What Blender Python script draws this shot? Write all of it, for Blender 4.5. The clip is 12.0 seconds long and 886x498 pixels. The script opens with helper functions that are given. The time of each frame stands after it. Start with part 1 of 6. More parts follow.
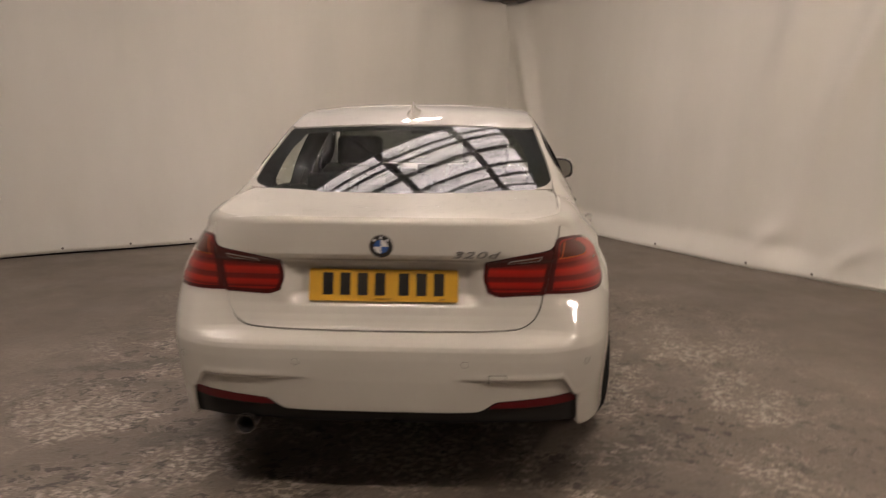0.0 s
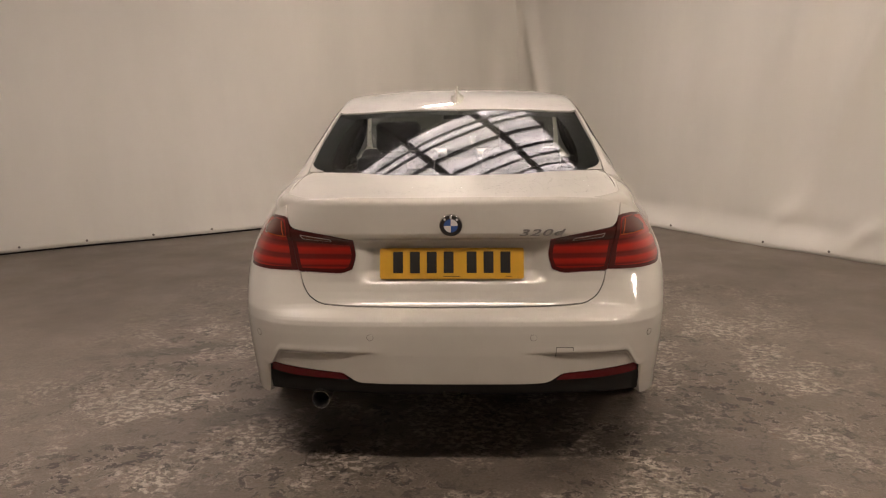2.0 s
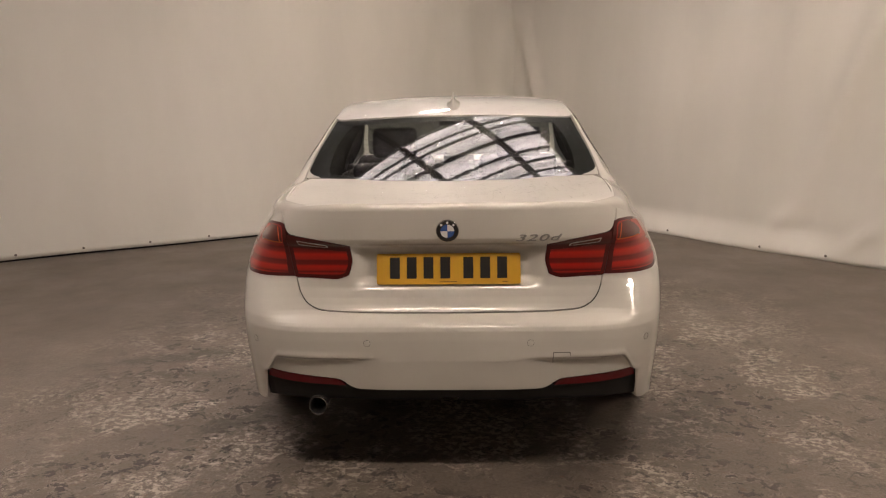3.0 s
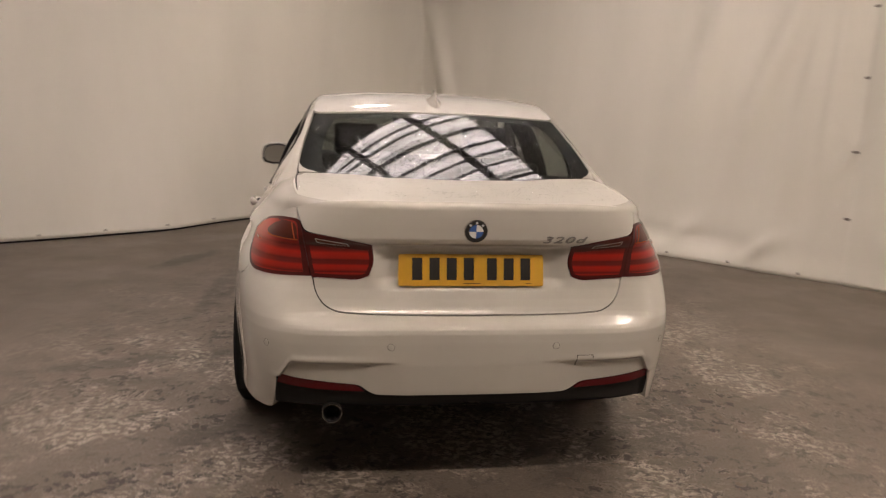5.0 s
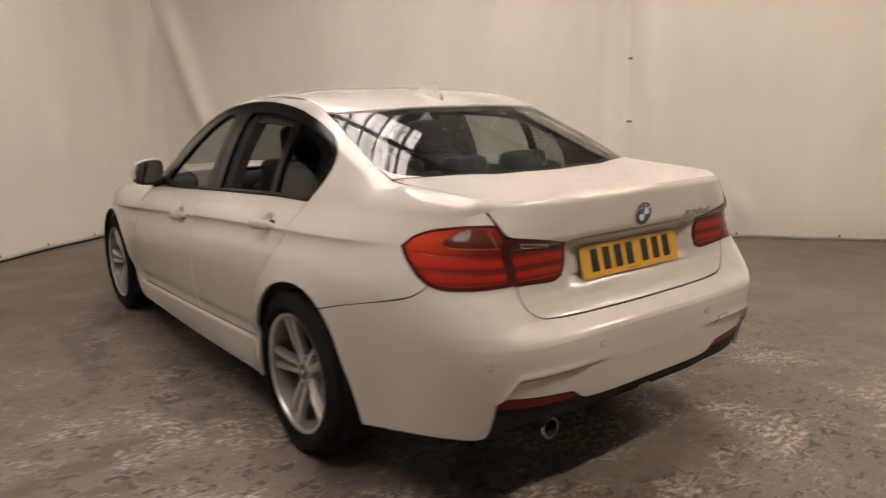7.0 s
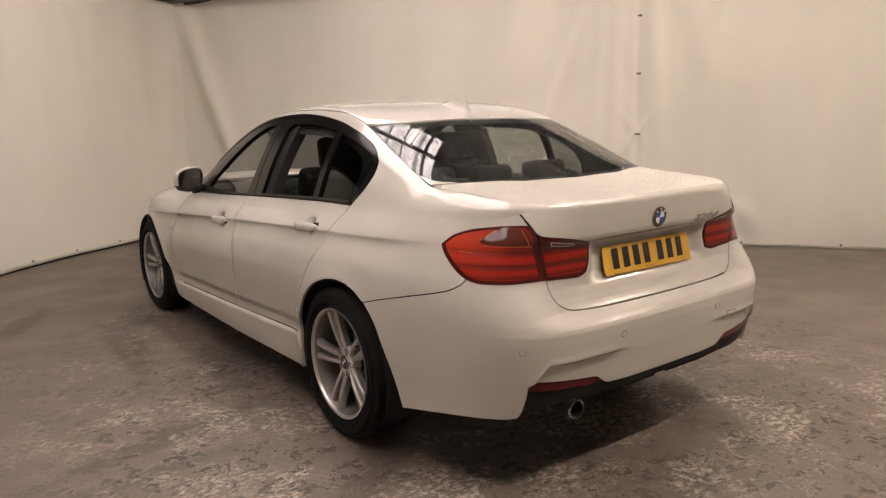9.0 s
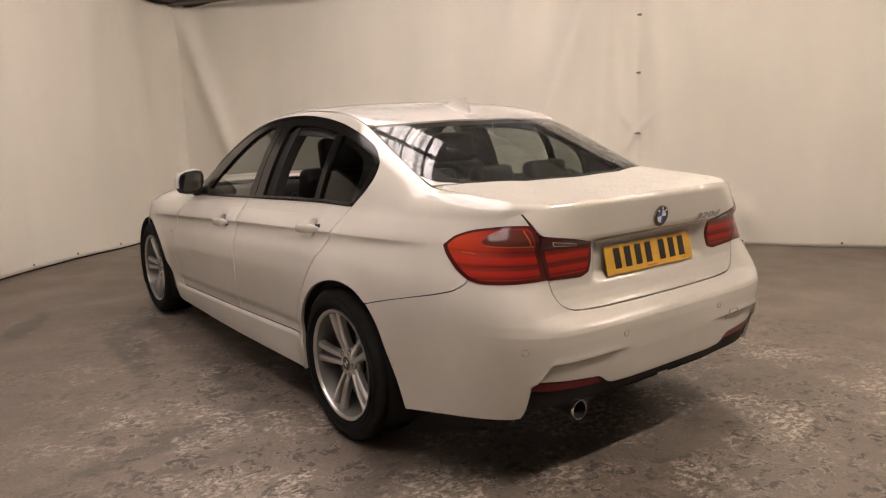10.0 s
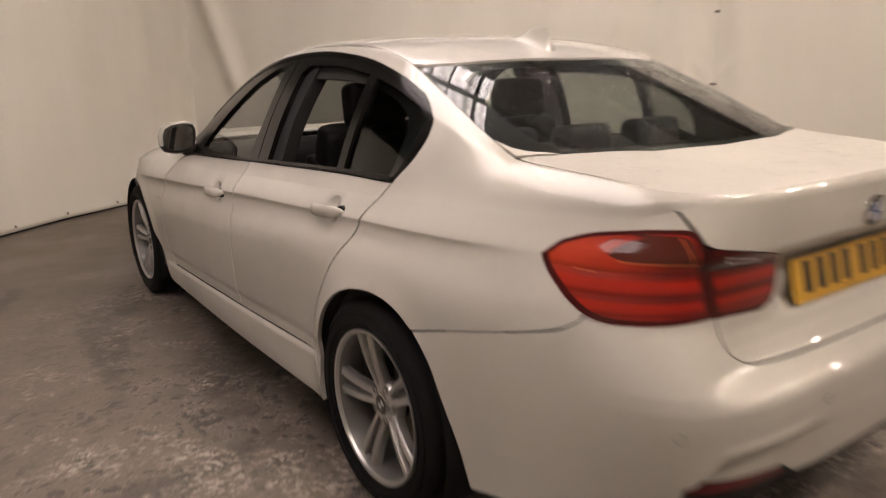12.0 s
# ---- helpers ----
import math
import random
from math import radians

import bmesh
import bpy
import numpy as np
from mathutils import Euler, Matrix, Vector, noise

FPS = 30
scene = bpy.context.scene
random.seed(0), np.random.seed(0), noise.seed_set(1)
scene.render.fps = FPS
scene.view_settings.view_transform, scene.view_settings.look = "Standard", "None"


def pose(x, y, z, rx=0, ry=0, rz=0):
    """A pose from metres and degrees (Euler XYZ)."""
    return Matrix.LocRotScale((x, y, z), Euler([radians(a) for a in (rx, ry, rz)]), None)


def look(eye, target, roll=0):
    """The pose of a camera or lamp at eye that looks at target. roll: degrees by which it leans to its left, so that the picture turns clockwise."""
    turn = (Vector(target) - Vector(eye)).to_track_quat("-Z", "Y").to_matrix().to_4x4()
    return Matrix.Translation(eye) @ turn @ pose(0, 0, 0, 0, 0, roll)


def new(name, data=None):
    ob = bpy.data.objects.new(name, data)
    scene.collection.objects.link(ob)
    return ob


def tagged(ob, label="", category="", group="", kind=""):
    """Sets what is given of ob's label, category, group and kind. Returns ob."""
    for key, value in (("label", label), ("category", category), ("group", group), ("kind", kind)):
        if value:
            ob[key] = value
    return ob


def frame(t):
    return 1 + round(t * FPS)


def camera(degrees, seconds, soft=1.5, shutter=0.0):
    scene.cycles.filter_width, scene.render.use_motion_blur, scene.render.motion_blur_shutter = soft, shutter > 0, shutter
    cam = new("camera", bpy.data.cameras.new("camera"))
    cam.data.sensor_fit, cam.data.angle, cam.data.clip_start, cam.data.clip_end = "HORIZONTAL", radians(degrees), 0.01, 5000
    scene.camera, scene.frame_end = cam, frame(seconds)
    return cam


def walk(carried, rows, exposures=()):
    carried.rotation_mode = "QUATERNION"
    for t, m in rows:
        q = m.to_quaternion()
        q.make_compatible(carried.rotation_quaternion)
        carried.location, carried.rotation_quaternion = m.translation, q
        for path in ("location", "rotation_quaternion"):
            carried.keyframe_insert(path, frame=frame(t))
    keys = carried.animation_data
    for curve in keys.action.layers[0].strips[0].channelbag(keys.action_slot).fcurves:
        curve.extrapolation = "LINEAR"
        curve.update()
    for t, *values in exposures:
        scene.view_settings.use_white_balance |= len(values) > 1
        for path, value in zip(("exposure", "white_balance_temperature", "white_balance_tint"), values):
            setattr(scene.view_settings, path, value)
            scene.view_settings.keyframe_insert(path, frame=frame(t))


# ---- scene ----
cam = camera(62.6, 12.0, soft=1.2, shutter=0.8)
PATH = [
    (0, (0.331, -2.329, 1.441), (0.232, -0.369, 1.057), 0.2),
    (0.5, (0.114, -2.43, 1.432), (0.076, -0.474, 1.015), -1.5),
    (1, (0.095, -2.455, 1.427), (0.026, -0.502, 1.003), -1.1),
    (1.5, (0.077, -2.449, 1.422), (0.014, -0.494, 1.005), -1.1),
    (2, (0.081, -2.445, 1.426), (-0.004, -0.49, 1.012), -0.8),
    (2.5, (0.079, -2.437, 1.427), (-0.002, -0.483, 1.01), -0.8),
    (3, (0.084, -2.447, 1.423), (0.006, -0.489, 1.026), -1.0),
    (4.8, (-0.325, -2.373, 1.384), (-0.137, -0.421, 0.99), 2.1),
    (5, (-0.478, -2.345, 1.403), (-0.185, -0.405, 1.011), 2.2),
    (5.5, (-0.855, -2.118, 1.389), (-0.347, -0.229, 0.968), 0.1),
    (6, (-1.347, -1.885, 1.392), (-0.554, -0.104, 0.944), -0.1),
    (6.5, (-1.663, -1.629, 1.371), (-0.71, 0.07, 0.918), -0.5),
    (7, (-2.052, -1.507, 1.377), (-0.879, 0.063, 0.979), -1.5),
    (7.5, (-2.248, -1.598, 1.381), (-1.067, -0.031, 0.993), -1.8),
    (9.5, (-2.309, -1.646, 1.383), (-1.139, -0.065, 1.022), -1.2),
    (10, (-2.31, -1.641, 1.383), (-1.139, -0.06, 1.019), -1.7),
    (10.5, (-2.311, -1.64, 1.382), (-1.141, -0.06, 1.018), -1.9),
    (11, (-2.258, -1.583, 1.37), (-1.094, 0.0, 0.998), -1.7),
    (11.5, (-2.104, -1.264, 1.344), (-0.966, 0.323, 0.916), -1.5),
    (12, (-1.876, -0.752, 1.344), (-0.764, 0.835, 0.851), -1.0),
]
walk(cam, [(t, look(eye, target, roll)) for t, eye, target, roll in PATH], [(0.0, 1.95, 6610, 29), (1.0, 2.1, 6610, 29), (2.5, 2.09, 6610, 29), (5.0, 2.12, 6610, 29), (6.5, 2.28, 6610, 29), (7.5, 2.4, 6610, 29), (9.5, 2.47, 6610, 29), (11.0, 2.45, 6610, 29), (12.0, 2.36, 6610, 29)])

# ---------------- light ----------------
world = bpy.data.worlds.new("sky")
scene.world = world
world.use_nodes = True
wn = world.node_tree
sky = wn.nodes.new("ShaderNodeTexSky")
sky.sky_type = "NISHITA"
sky.sun_disc = False
sky.sun_elevation = radians(68)
sky.sun_rotation = radians(27)
sky.dust_density = 8.0
sky.ozone_density = 1.0
wn.links.new(sky.outputs[0], wn.nodes["Background"].inputs[0])
wn.nodes["Background"].inputs[1].default_value = 0.08

sun = new("sun", bpy.data.lights.new("sun", "SUN"))
sun.data.energy = 2.6
sun.data.angle = radians(25)
sun.data.color = (1.0, 0.95, 0.86)
sun.matrix_world = look((2.5, 5, 14), (0, 0, 0))


# ---------------- materials ----------------
class Mat:
    """A node material with a Principled shader and short ways to wire it."""

    def __init__(self, name, colour=(0.5, 0.5, 0.5), rough=0.5, metal=0.0, **more):
        self.m = bpy.data.materials.new(name)
        self.m.use_nodes = True
        self.t = self.m.node_tree
        self.p = self.t.nodes["Principled BSDF"]
        self.set("Base Color", (*colour, 1))
        self.set("Roughness", rough)
        self.set("Metallic", metal)
        for k, v in more.items():
            self.set(k.replace("_", " ").title().replace("Ior", "IOR"), v)

    def set(self, key, v):
        self.p.inputs[key].default_value = v

    def add(self, kind, **kw):
        n = self.t.nodes.new(kind)
        for k, v in kw.items():
            n.inputs[k.replace("_", " ").title()].default_value = v
        return n

    def link(self, a, b):
        self.t.links.new(a, b)

    def coords(self, scale=(1, 1, 1), rot=(0, 0, 0), which="Object"):
        c = self.t.nodes.new("ShaderNodeTexCoord")
        mp = self.t.nodes.new("ShaderNodeMapping")
        mp.inputs["Scale"].default_value = scale
        mp.inputs["Rotation"].default_value = rot
        self.link(c.outputs[which], mp.inputs[0])
        return mp.outputs[0]

    def noise(self, vec, scale, detail=4.0, rough=0.55, distort=0.0):
        n = self.add("ShaderNodeTexNoise", scale=scale, detail=detail, roughness=rough, distortion=distort)
        self.link(vec, n.inputs["Vector"])
        return n.outputs["Fac"]

    def ramp(self, fac, stops):
        r = self.t.nodes.new("ShaderNodeValToRGB")
        els = r.color_ramp.elements
        while len(els) < len(stops):
            els.new(0.5)
        for e, (pos, col) in zip(els, stops):
            e.position = pos
            e.color = (*col, 1) if not isinstance(col, (int, float)) else (col, col, col, 1)
        self.link(fac, r.inputs[0])
        return r.outputs[0]

    def mix(self, fac, a, b, blend="MIX"):
        n = self.t.nodes.new("ShaderNodeMix")
        n.data_type = "RGBA"
        n.blend_type = blend
        for sock, v in ((n.inputs[0], fac), (n.inputs[6], a), (n.inputs[7], b)):
            if isinstance(v, (int, float)):
                sock.default_value = v
            elif isinstance(v, tuple):
                sock.default_value = (*v, 1)
            else:
                self.link(v, sock)
        return n.outputs[2]

    def math(self, op, a, b=0.0):
        n = self.t.nodes.new("ShaderNodeMath")
        n.operation = op
        for sock, v in ((n.inputs[0], a), (n.inputs[1], b)):
            if isinstance(v, (int, float)):
                sock.default_value = v
            else:
                self.link(v, sock)
        return n.outputs[0]

    def colour(self, out):
        self.link(out, self.p.inputs["Base Color"])

    def rough(self, out):
        self.link(out, self.p.inputs["Roughness"])

    def bump(self, height, strength=0.2, distance=0.01):
        b = self.add("ShaderNodeBump", strength=strength, distance=distance)
        self.link(height, b.inputs["Height"])
        self.link(b.outputs[0], self.p.inputs["Normal"])


def paint_material():
    m = Mat("white_paint", (0.65, 0.63, 0.58), 0.55, specular_ior_level=0.0, coat_weight=1.0, coat_roughness=0.008, coat_ior=1.7)
    v = m.coords()
    dirt = m.noise(v, 2.3, 5)
    m.colour(m.ramp(dirt, [(0.3, (0.53, 0.511, 0.462)), (0.65, (0.58, 0.56, 0.508))]))
    # rain beads lie where the panel faces up
    drops = m.t.nodes.new("ShaderNodeTexVoronoi")
    drops.inputs["Scale"].default_value = 130
    m.link(v, drops.inputs["Vector"])
    bead = m.ramp(drops.outputs["Distance"], [(0.0, 1.0), (0.32, 0.0)])
    gate = m.ramp(m.noise(v, 18, 3), [(0.42, 0.0), (0.55, 1.0)])
    geo = m.t.nodes.new("ShaderNodeNewGeometry")
    xyz = m.t.nodes.new("ShaderNodeSeparateXYZ")
    m.link(geo.outputs["Normal"], xyz.inputs[0])
    up = m.ramp(xyz.outputs[2], [(0.91, 0.0), (0.97, 1.0)])
    m.link(m.mix(up, (0.008, 0.008, 0.008), (0.28, 0.28, 0.28)), m.p.inputs["Coat Roughness"])
    b = m.add("ShaderNodeBump", strength=0.9, distance=0.012)
    m.link(m.mix(1.0, m.mix(1.0, bead, gate, "MULTIPLY"), up, "MULTIPLY"), b.inputs["Height"])
    m.link(b.outputs[0], m.p.inputs["Coat Normal"])
    return m.m


def wet_paint_material():
    m = Mat("wet_white_paint", (0.72, 0.69, 0.63), 0.5, specular_ior_level=0.3, coat_weight=1.0, coat_roughness=0.03, coat_ior=1.42)
    v = m.coords()
    drops = m.t.nodes.new("ShaderNodeTexVoronoi")
    drops.inputs["Scale"].default_value = 130
    m.link(v, drops.inputs["Vector"])
    bead = m.ramp(drops.outputs["Distance"], [(0.0, 1.0), (0.32, 0.0)])
    gate = m.ramp(m.noise(v, 18, 3), [(0.42, 0.0), (0.55, 1.0)])
    m.bump(m.mix(1.0, bead, gate, "MULTIPLY"), 0.9, 0.010)
    m.colour(m.ramp(m.noise(v, 5, 5), [(0.3, (0.56, 0.545, 0.505)), (0.7, (0.615, 0.60, 0.56))]))
    return m.m


def concrete_material():
    """Old painted concrete: smooth and brown away from the car, flaking, damp and stained round it."""
    m = Mat("concrete_floor", (0.3, 0.27, 0.23), 0.6)
    v = m.coords()

    def patch_at(x, y, turn, long, wide, rag=0.7, scale=5.0):
        """A ragged oval stain of that place, turn and size."""
        c = m.t.nodes.new("ShaderNodeTexCoord")
        mp = m.t.nodes.new("ShaderNodeMapping")
        mp.vector_type = "TEXTURE"
        mp.inputs["Location"].default_value = (x, y, 0)
        mp.inputs["Rotation"].default_value = (0, 0, radians(turn))
        mp.inputs["Scale"].default_value = (long, wide, 1)
        m.link(c.outputs["Object"], mp.inputs[0])
        ln = m.t.nodes.new("ShaderNodeVectorMath")
        ln.operation = "LENGTH"
        m.link(mp.outputs[0], ln.inputs[0])
        edge = m.math("ADD", ln.outputs["Value"], m.math("MULTIPLY", m.math("SUBTRACT", m.noise(v, scale, 6, 0.7), 0.5), 2 * rag))
        return m.ramp(edge, [(0.55, 1.0), (1.0, 0.0)])

    big = m.noise(v, 0.5, 5, 0.6)
    base = m.ramp(big, [(0.3, (0.128, 0.104, 0.082)), (0.7, (0.174, 0.143, 0.114))])
    base = m.mix(0.32, base, m.ramp(m.noise(v, 5.0, 7, 0.65), [(0.3, 0.32), (0.7, 0.68)]), "OVERLAY")
    # reach of the flaking area round the car
    area = m.t.nodes.new("ShaderNodeVectorMath")
    area.operation = "DISTANCE"
    m.link(m.coords((1.0, 0.62, 1.0)), area.inputs[0])
    area.inputs[1].default_value = (0.0, 0.55, 0)
    far = m.math("ADD", m.math("MULTIPLY", area.outputs["Value"], 0.2), m.math("MULTIPLY", m.noise(v, 0.9, 4), 0.28))
    near = m.ramp(far, [(0.44, 1.0), (0.66, 0.0)])
    close = m.ramp(far, [(0.34, 1.0), (0.50, 0.0)])
    damp = m.math("MULTIPLY", m.ramp(m.noise(v, 1.3, 5, 0.6), [(0.40, 0.0), (0.66, 1.0)]), close)
    c = m.mix(m.math("MULTIPLY", damp, 0.30), base, (0.062, 0.051, 0.042))
    # damp tracks and oil smears
    for stain, depth in ((patch_at(-1.50, 1.52, 14, 0.62, 0.10, 0.8), 0.50), (patch_at(-1.65, 1.22, 4, 0.42, 0.07, 0.8), 0.35),
                         (patch_at(0.52, 0.30, 42, 0.34, 0.12, 1.0, 7.0), 0.45), (patch_at(-0.06, -0.12, 45, 0.20, 0.10, 1.1, 9.0), 0.45),
                         (patch_at(-0.95, 2.35, 78, 0.55, 0.16, 1.1, 7.0), 0.62), (patch_at(-1.05, 3.75, 70, 0.40, 0.16, 1.1, 7.0), 0.66),
                         (patch_at(-1.30, 3.05, 84, 0.75, 0.13, 1.2, 6.0), 0.55), (patch_at(-1.75, 4.05, 60, 0.45, 0.12, 1.2, 8.0), 0.5), (patch_at(1.05, 0.62, 60, 0.45, 0.16, 1.0, 6.0), 0.45), (patch_at(-0.95, 0.66, 30, 0.30, 0.14, 1.0, 7.0), 0.50)):
        c = m.mix(m.math("MULTIPLY", stain, depth), c, (0.040, 0.033, 0.027))
    # flaking paint: dark scabs with pale lifted rims, in drifts
    warp = m.mix(0.05, v, m.t.nodes.new("ShaderNodeTexNoise").outputs["Color"], "ADD")
    flake = m.noise(warp, 19, 8, 0.70, 0.35)
    drift = m.math("MULTIPLY", near, m.ramp(m.noise(v, 1.7, 5, 0.6), [(0.37, 0.0), (0.53, 1.0)]))
    scab = m.math("MULTIPLY", m.ramp(flake, [(0.540, 0.0), (0.560, 1.0)]), drift)
    c = m.mix(m.math("MULTIPLY", scab, 0.90), c, (0.042, 0.034, 0.028))
    chip = m.noise(m.coords((1.0, 1.25, 1), (0, 0, 0.5)), 27, 9, 0.74, 0.1)
    bare = m.math("MULTIPLY", near, m.ramp(m.noise(m.coords((1, 1, 1), (0.4, 0, 0)), 2.1, 7, 0.70), [(0.500, 0.0), (0.60, 1.0)]))
    pale = m.math("MULTIPLY", m.ramp(chip, [(0.50, 0.0), (0.525, 0.8), (0.60, 1.0)]), bare)
    c = m.mix(m.math("MULTIPLY", pale, 0.90), c, (0.47, 0.41, 0.34))
    rim = m.math("MULTIPLY", m.ramp(flake, [(0.504, 0.0), (0.522, 1.0), (0.534, 1.0), (0.542, 0.0)]), m.math("MULTIPLY", drift, m.ramp(m.noise(v, 6.0, 4), [(0.46, 0.0), (0.56, 1.0)])))
    c = m.mix(m.math("MULTIPLY", rim, 0.60), c, (0.42, 0.37, 0.31))
    # lone dark spots further out, and grit
    spots = m.t.nodes.new("ShaderNodeTexVoronoi")
    spots.inputs["Scale"].default_value = 3.4
    m.link(v, spots.inputs["Vector"])
    sp = m.ramp(m.math("ADD", spots.outputs["Distance"], m.math("MULTIPLY", m.noise(v, 22, 5, 0.7), 0.30)), [(0.17, 1.0), (0.22, 0.0)])
    c = m.mix(m.math("MULTIPLY", sp, 0.55), c, (0.06, 0.05, 0.042))
    rust = m.math("MULTIPLY", m.ramp(m.noise(m.coords((1, 1, 1), (0, 0.3, 1.1)), 24, 6, 0.7), [(0.60, 0.0), (0.64, 1.0)]), near)
    c = m.mix(m.math("MULTIPLY", rust, 0.45), c, (0.13, 0.070, 0.040))
    grain = m.noise(v, 85, 4, 0.7)
    c = m.mix(0.62, c, m.ramp(grain, [(0.3, 0.30), (0.7, 0.70)]), "OVERLAY")
    m.colour(c)
    m.rough(m.mix(m.math("MULTIPLY", damp, 0.6), m.ramp(m.noise(v, 1.6, 4), [(0.35, 0.48), (0.7, 0.68)]), (0.30, 0.30, 0.30)))
    m.bump(m.math("ADD", m.math("MULTIPLY", flake, 1.0), m.math("ADD", m.math("MULTIPLY", chip, 0.5), m.math("MULTIPLY", grain, 0.25))), 0.42, 0.01)
    return m.m


def curtain_material():
    m = Mat("white_sheeting", (0.70, 0.66, 0.59), 0.55)
    v = m.coords()
    m.colour(m.mix(m.ramp(m.noise(m.coords((1, 1, 0.25)), 1.2, 4), [(0.35, 0.0), (0.7, 1.0)]), (0.658, 0.635, 0.568), (0.727, 0.70, 0.632)))
    m.bump(m.math("ADD", m.noise(m.coords((1, 1, 0.35)), 2.2, 3), m.math("MULTIPLY", m.noise(v, 14, 3), 0.08)), 0.10, 0.08)
    return m.m


def glass_material(name, tint, base=0.09, wet=False):
    """Thin pane: clear and tinted, with a mirror-like gloss that grows towards grazing angles."""
    m = Mat(name)
    t = m.t
    t.nodes.remove(m.p)
    clear = t.nodes.new("ShaderNodeBsdfTransparent")
    clear.inputs[0].default_value = (*tint, 1)
    gloss = t.nodes.new("ShaderNodeBsdfGlossy")
    gloss.inputs["Roughness"].default_value = 0.0
    slant = t.nodes.new("ShaderNodeLayerWeight")
    slant.inputs[0].default_value = 0.5
    share = m.math("ADD", m.math("MULTIPLY", m.math("POWER", slant.outputs["Facing"], 5.0), 1.0 - base), base)
    mixs = t.nodes.new("ShaderNodeMixShader")
    m.link(share, mixs.inputs[0])
    m.link(clear.outputs[0], mixs.inputs[1])
    m.link(gloss.outputs[0], mixs.inputs[2])
    if wet:
        v = m.coords()
        drops = t.nodes.new("ShaderNodeTexVoronoi")
        drops.inputs["Scale"].default_value = 150
        m.link(v, drops.inputs["Vector"])
        bead = m.ramp(drops.outputs["Distance"], [(0.0, 1.0), (0.30, 0.0)])
        gate = m.ramp(m.noise(v, 9, 3), [(0.40, 0.0), (0.56, 1.0)])
        b = m.add("ShaderNodeBump", strength=1.0, distance=0.014)
        m.link(m.mix(1.0, bead, gate, "MULTIPLY"), b.inputs["Height"])
        m.link(b.outputs[0], gloss.inputs["Normal"])
        wetness = m.mix(1.0, bead, gate, "MULTIPLY")
        m.link(m.mix(m.math("MULTIPLY", wetness, 0.25), tint, (0.9, 0.91, 0.89)), clear.inputs[0])
        m.link(m.math("ADD", share, m.math("MULTIPLY", wetness, 0.06)), mixs.inputs[0])
    m.link(mixs.outputs[0], t.nodes["Material Output"].inputs[0])
    return m.m


def emit_material(name, colour, strength):
    m = Mat(name, colour, 0.6)
    m.set("Emission Color", (*colour, 1))
    m.set("Emission Strength", strength)
    return m.m


PAINT = paint_material()
WET_PAINT = wet_paint_material()
CONCRETE = concrete_material()
SHEET = curtain_material()
REAR_GLASS = glass_material("wet_tinted_glass", (0.58, 0.63, 0.59), 0.155, True)
SIDE_GLASS = glass_material("tinted_glass", (0.66, 0.70, 0.67), 0.15)
QUARTER_GLASS = glass_material("dark_tinted_glass", (0.42, 0.45, 0.43), 0.06)
# windscreen tint deepened so that less light shows through the cabin
WINDSCREEN = glass_material("dimmed_windscreen_glass", (0.28, 0.30, 0.285), 0.12)
CLEAR_GLASS = glass_material("clear_glass", (0.8, 0.82, 0.8), 0.08)
BLACK_TRIM = Mat("black_trim", (0.010, 0.0095, 0.009), 0.24, specular_ior_level=0.3).m
FRIT = Mat("black_glass_border", (0.008, 0.008, 0.008), 0.35, specular_ior_level=0.3).m
PLASTIC = Mat("dark_plastic", (0.014, 0.013, 0.012), 0.6, specular_ior_level=0.3).m
# black for seals and bores, and for shade in gaps and under handles
SHADOW_GAP = Mat("black_seal_and_shade", (0.008, 0.008, 0.008), 0.9).m
RUBBER = Mat("tyre_rubber", (0.009, 0.0088, 0.0085), 0.75, specular_ior_level=0.14).m
ALLOY = Mat("silver_alloy", (0.52, 0.51, 0.49), 0.30, 0.8).m
ALLOY_DARK = Mat("grey_alloy", (0.25, 0.24, 0.23), 0.45, 0.6).m
# the rim alloy again, darkened for the shade inside the barrel
BARREL = Mat("shaded_rim_barrel", (0.27, 0.262, 0.25), 0.48, 0.7).m
# spoke alloy with the shade of the pockets put into its colour
GROOVE = Mat("shaded_alloy", (0.10, 0.097, 0.093), 0.5, 0.5).m
STEEL = Mat("worn_steel", (0.20, 0.18, 0.16), 0.5, 0.8).m
CHROME = Mat("chrome", (0.72, 0.71, 0.69), 0.12, 1.0).m
MIRROR = Mat("mirror_glass", (0.75, 0.76, 0.75), 0.01, 1.0).m
LEATHER = Mat("black_leather", (0.010, 0.010, 0.010), 0.55, specular_ior_level=0.3).m
CABIN = Mat("charcoal_cabin_trim", (0.014, 0.014, 0.014), 0.8).m
HEADLINER = Mat("anthracite_headlining", (0.030, 0.029, 0.028), 0.9).m

# ---------------- small mesh tools ----------------
def mesh_object(name, verts, faces, material, parent=None, label="", smooth=False):
    me = bpy.data.meshes.new(name)
    me.from_pydata([tuple(v) for v in verts], [], [tuple(f) for f in faces])
    me.materials.append(material)
    if smooth:
        me.shade_smooth()
    ob = new(name, me)
    ob.parent = parent
    if label:
        ob["label"] = label
    return ob


def part(name, bm, material, parent=None, label="", smooth=0):
    """Links a bmesh as one mesh object. smooth: the angle in degrees below which edges are smoothed."""
    me = bpy.data.meshes.new(name)
    bmesh.ops.recalc_face_normals(bm, faces=bm.faces)
    if smooth:
        for f in bm.faces:
            f.smooth = True
        for e in bm.edges:
            if len(e.link_faces) == 2 and e.calc_face_angle(0) > radians(smooth):
                e.smooth = False
    bm.to_mesh(me)
    bm.free()
    me.materials.append(material)
    ob = new(name, me)
    ob.parent = parent
    if label:
        ob["label"] = label
    return ob


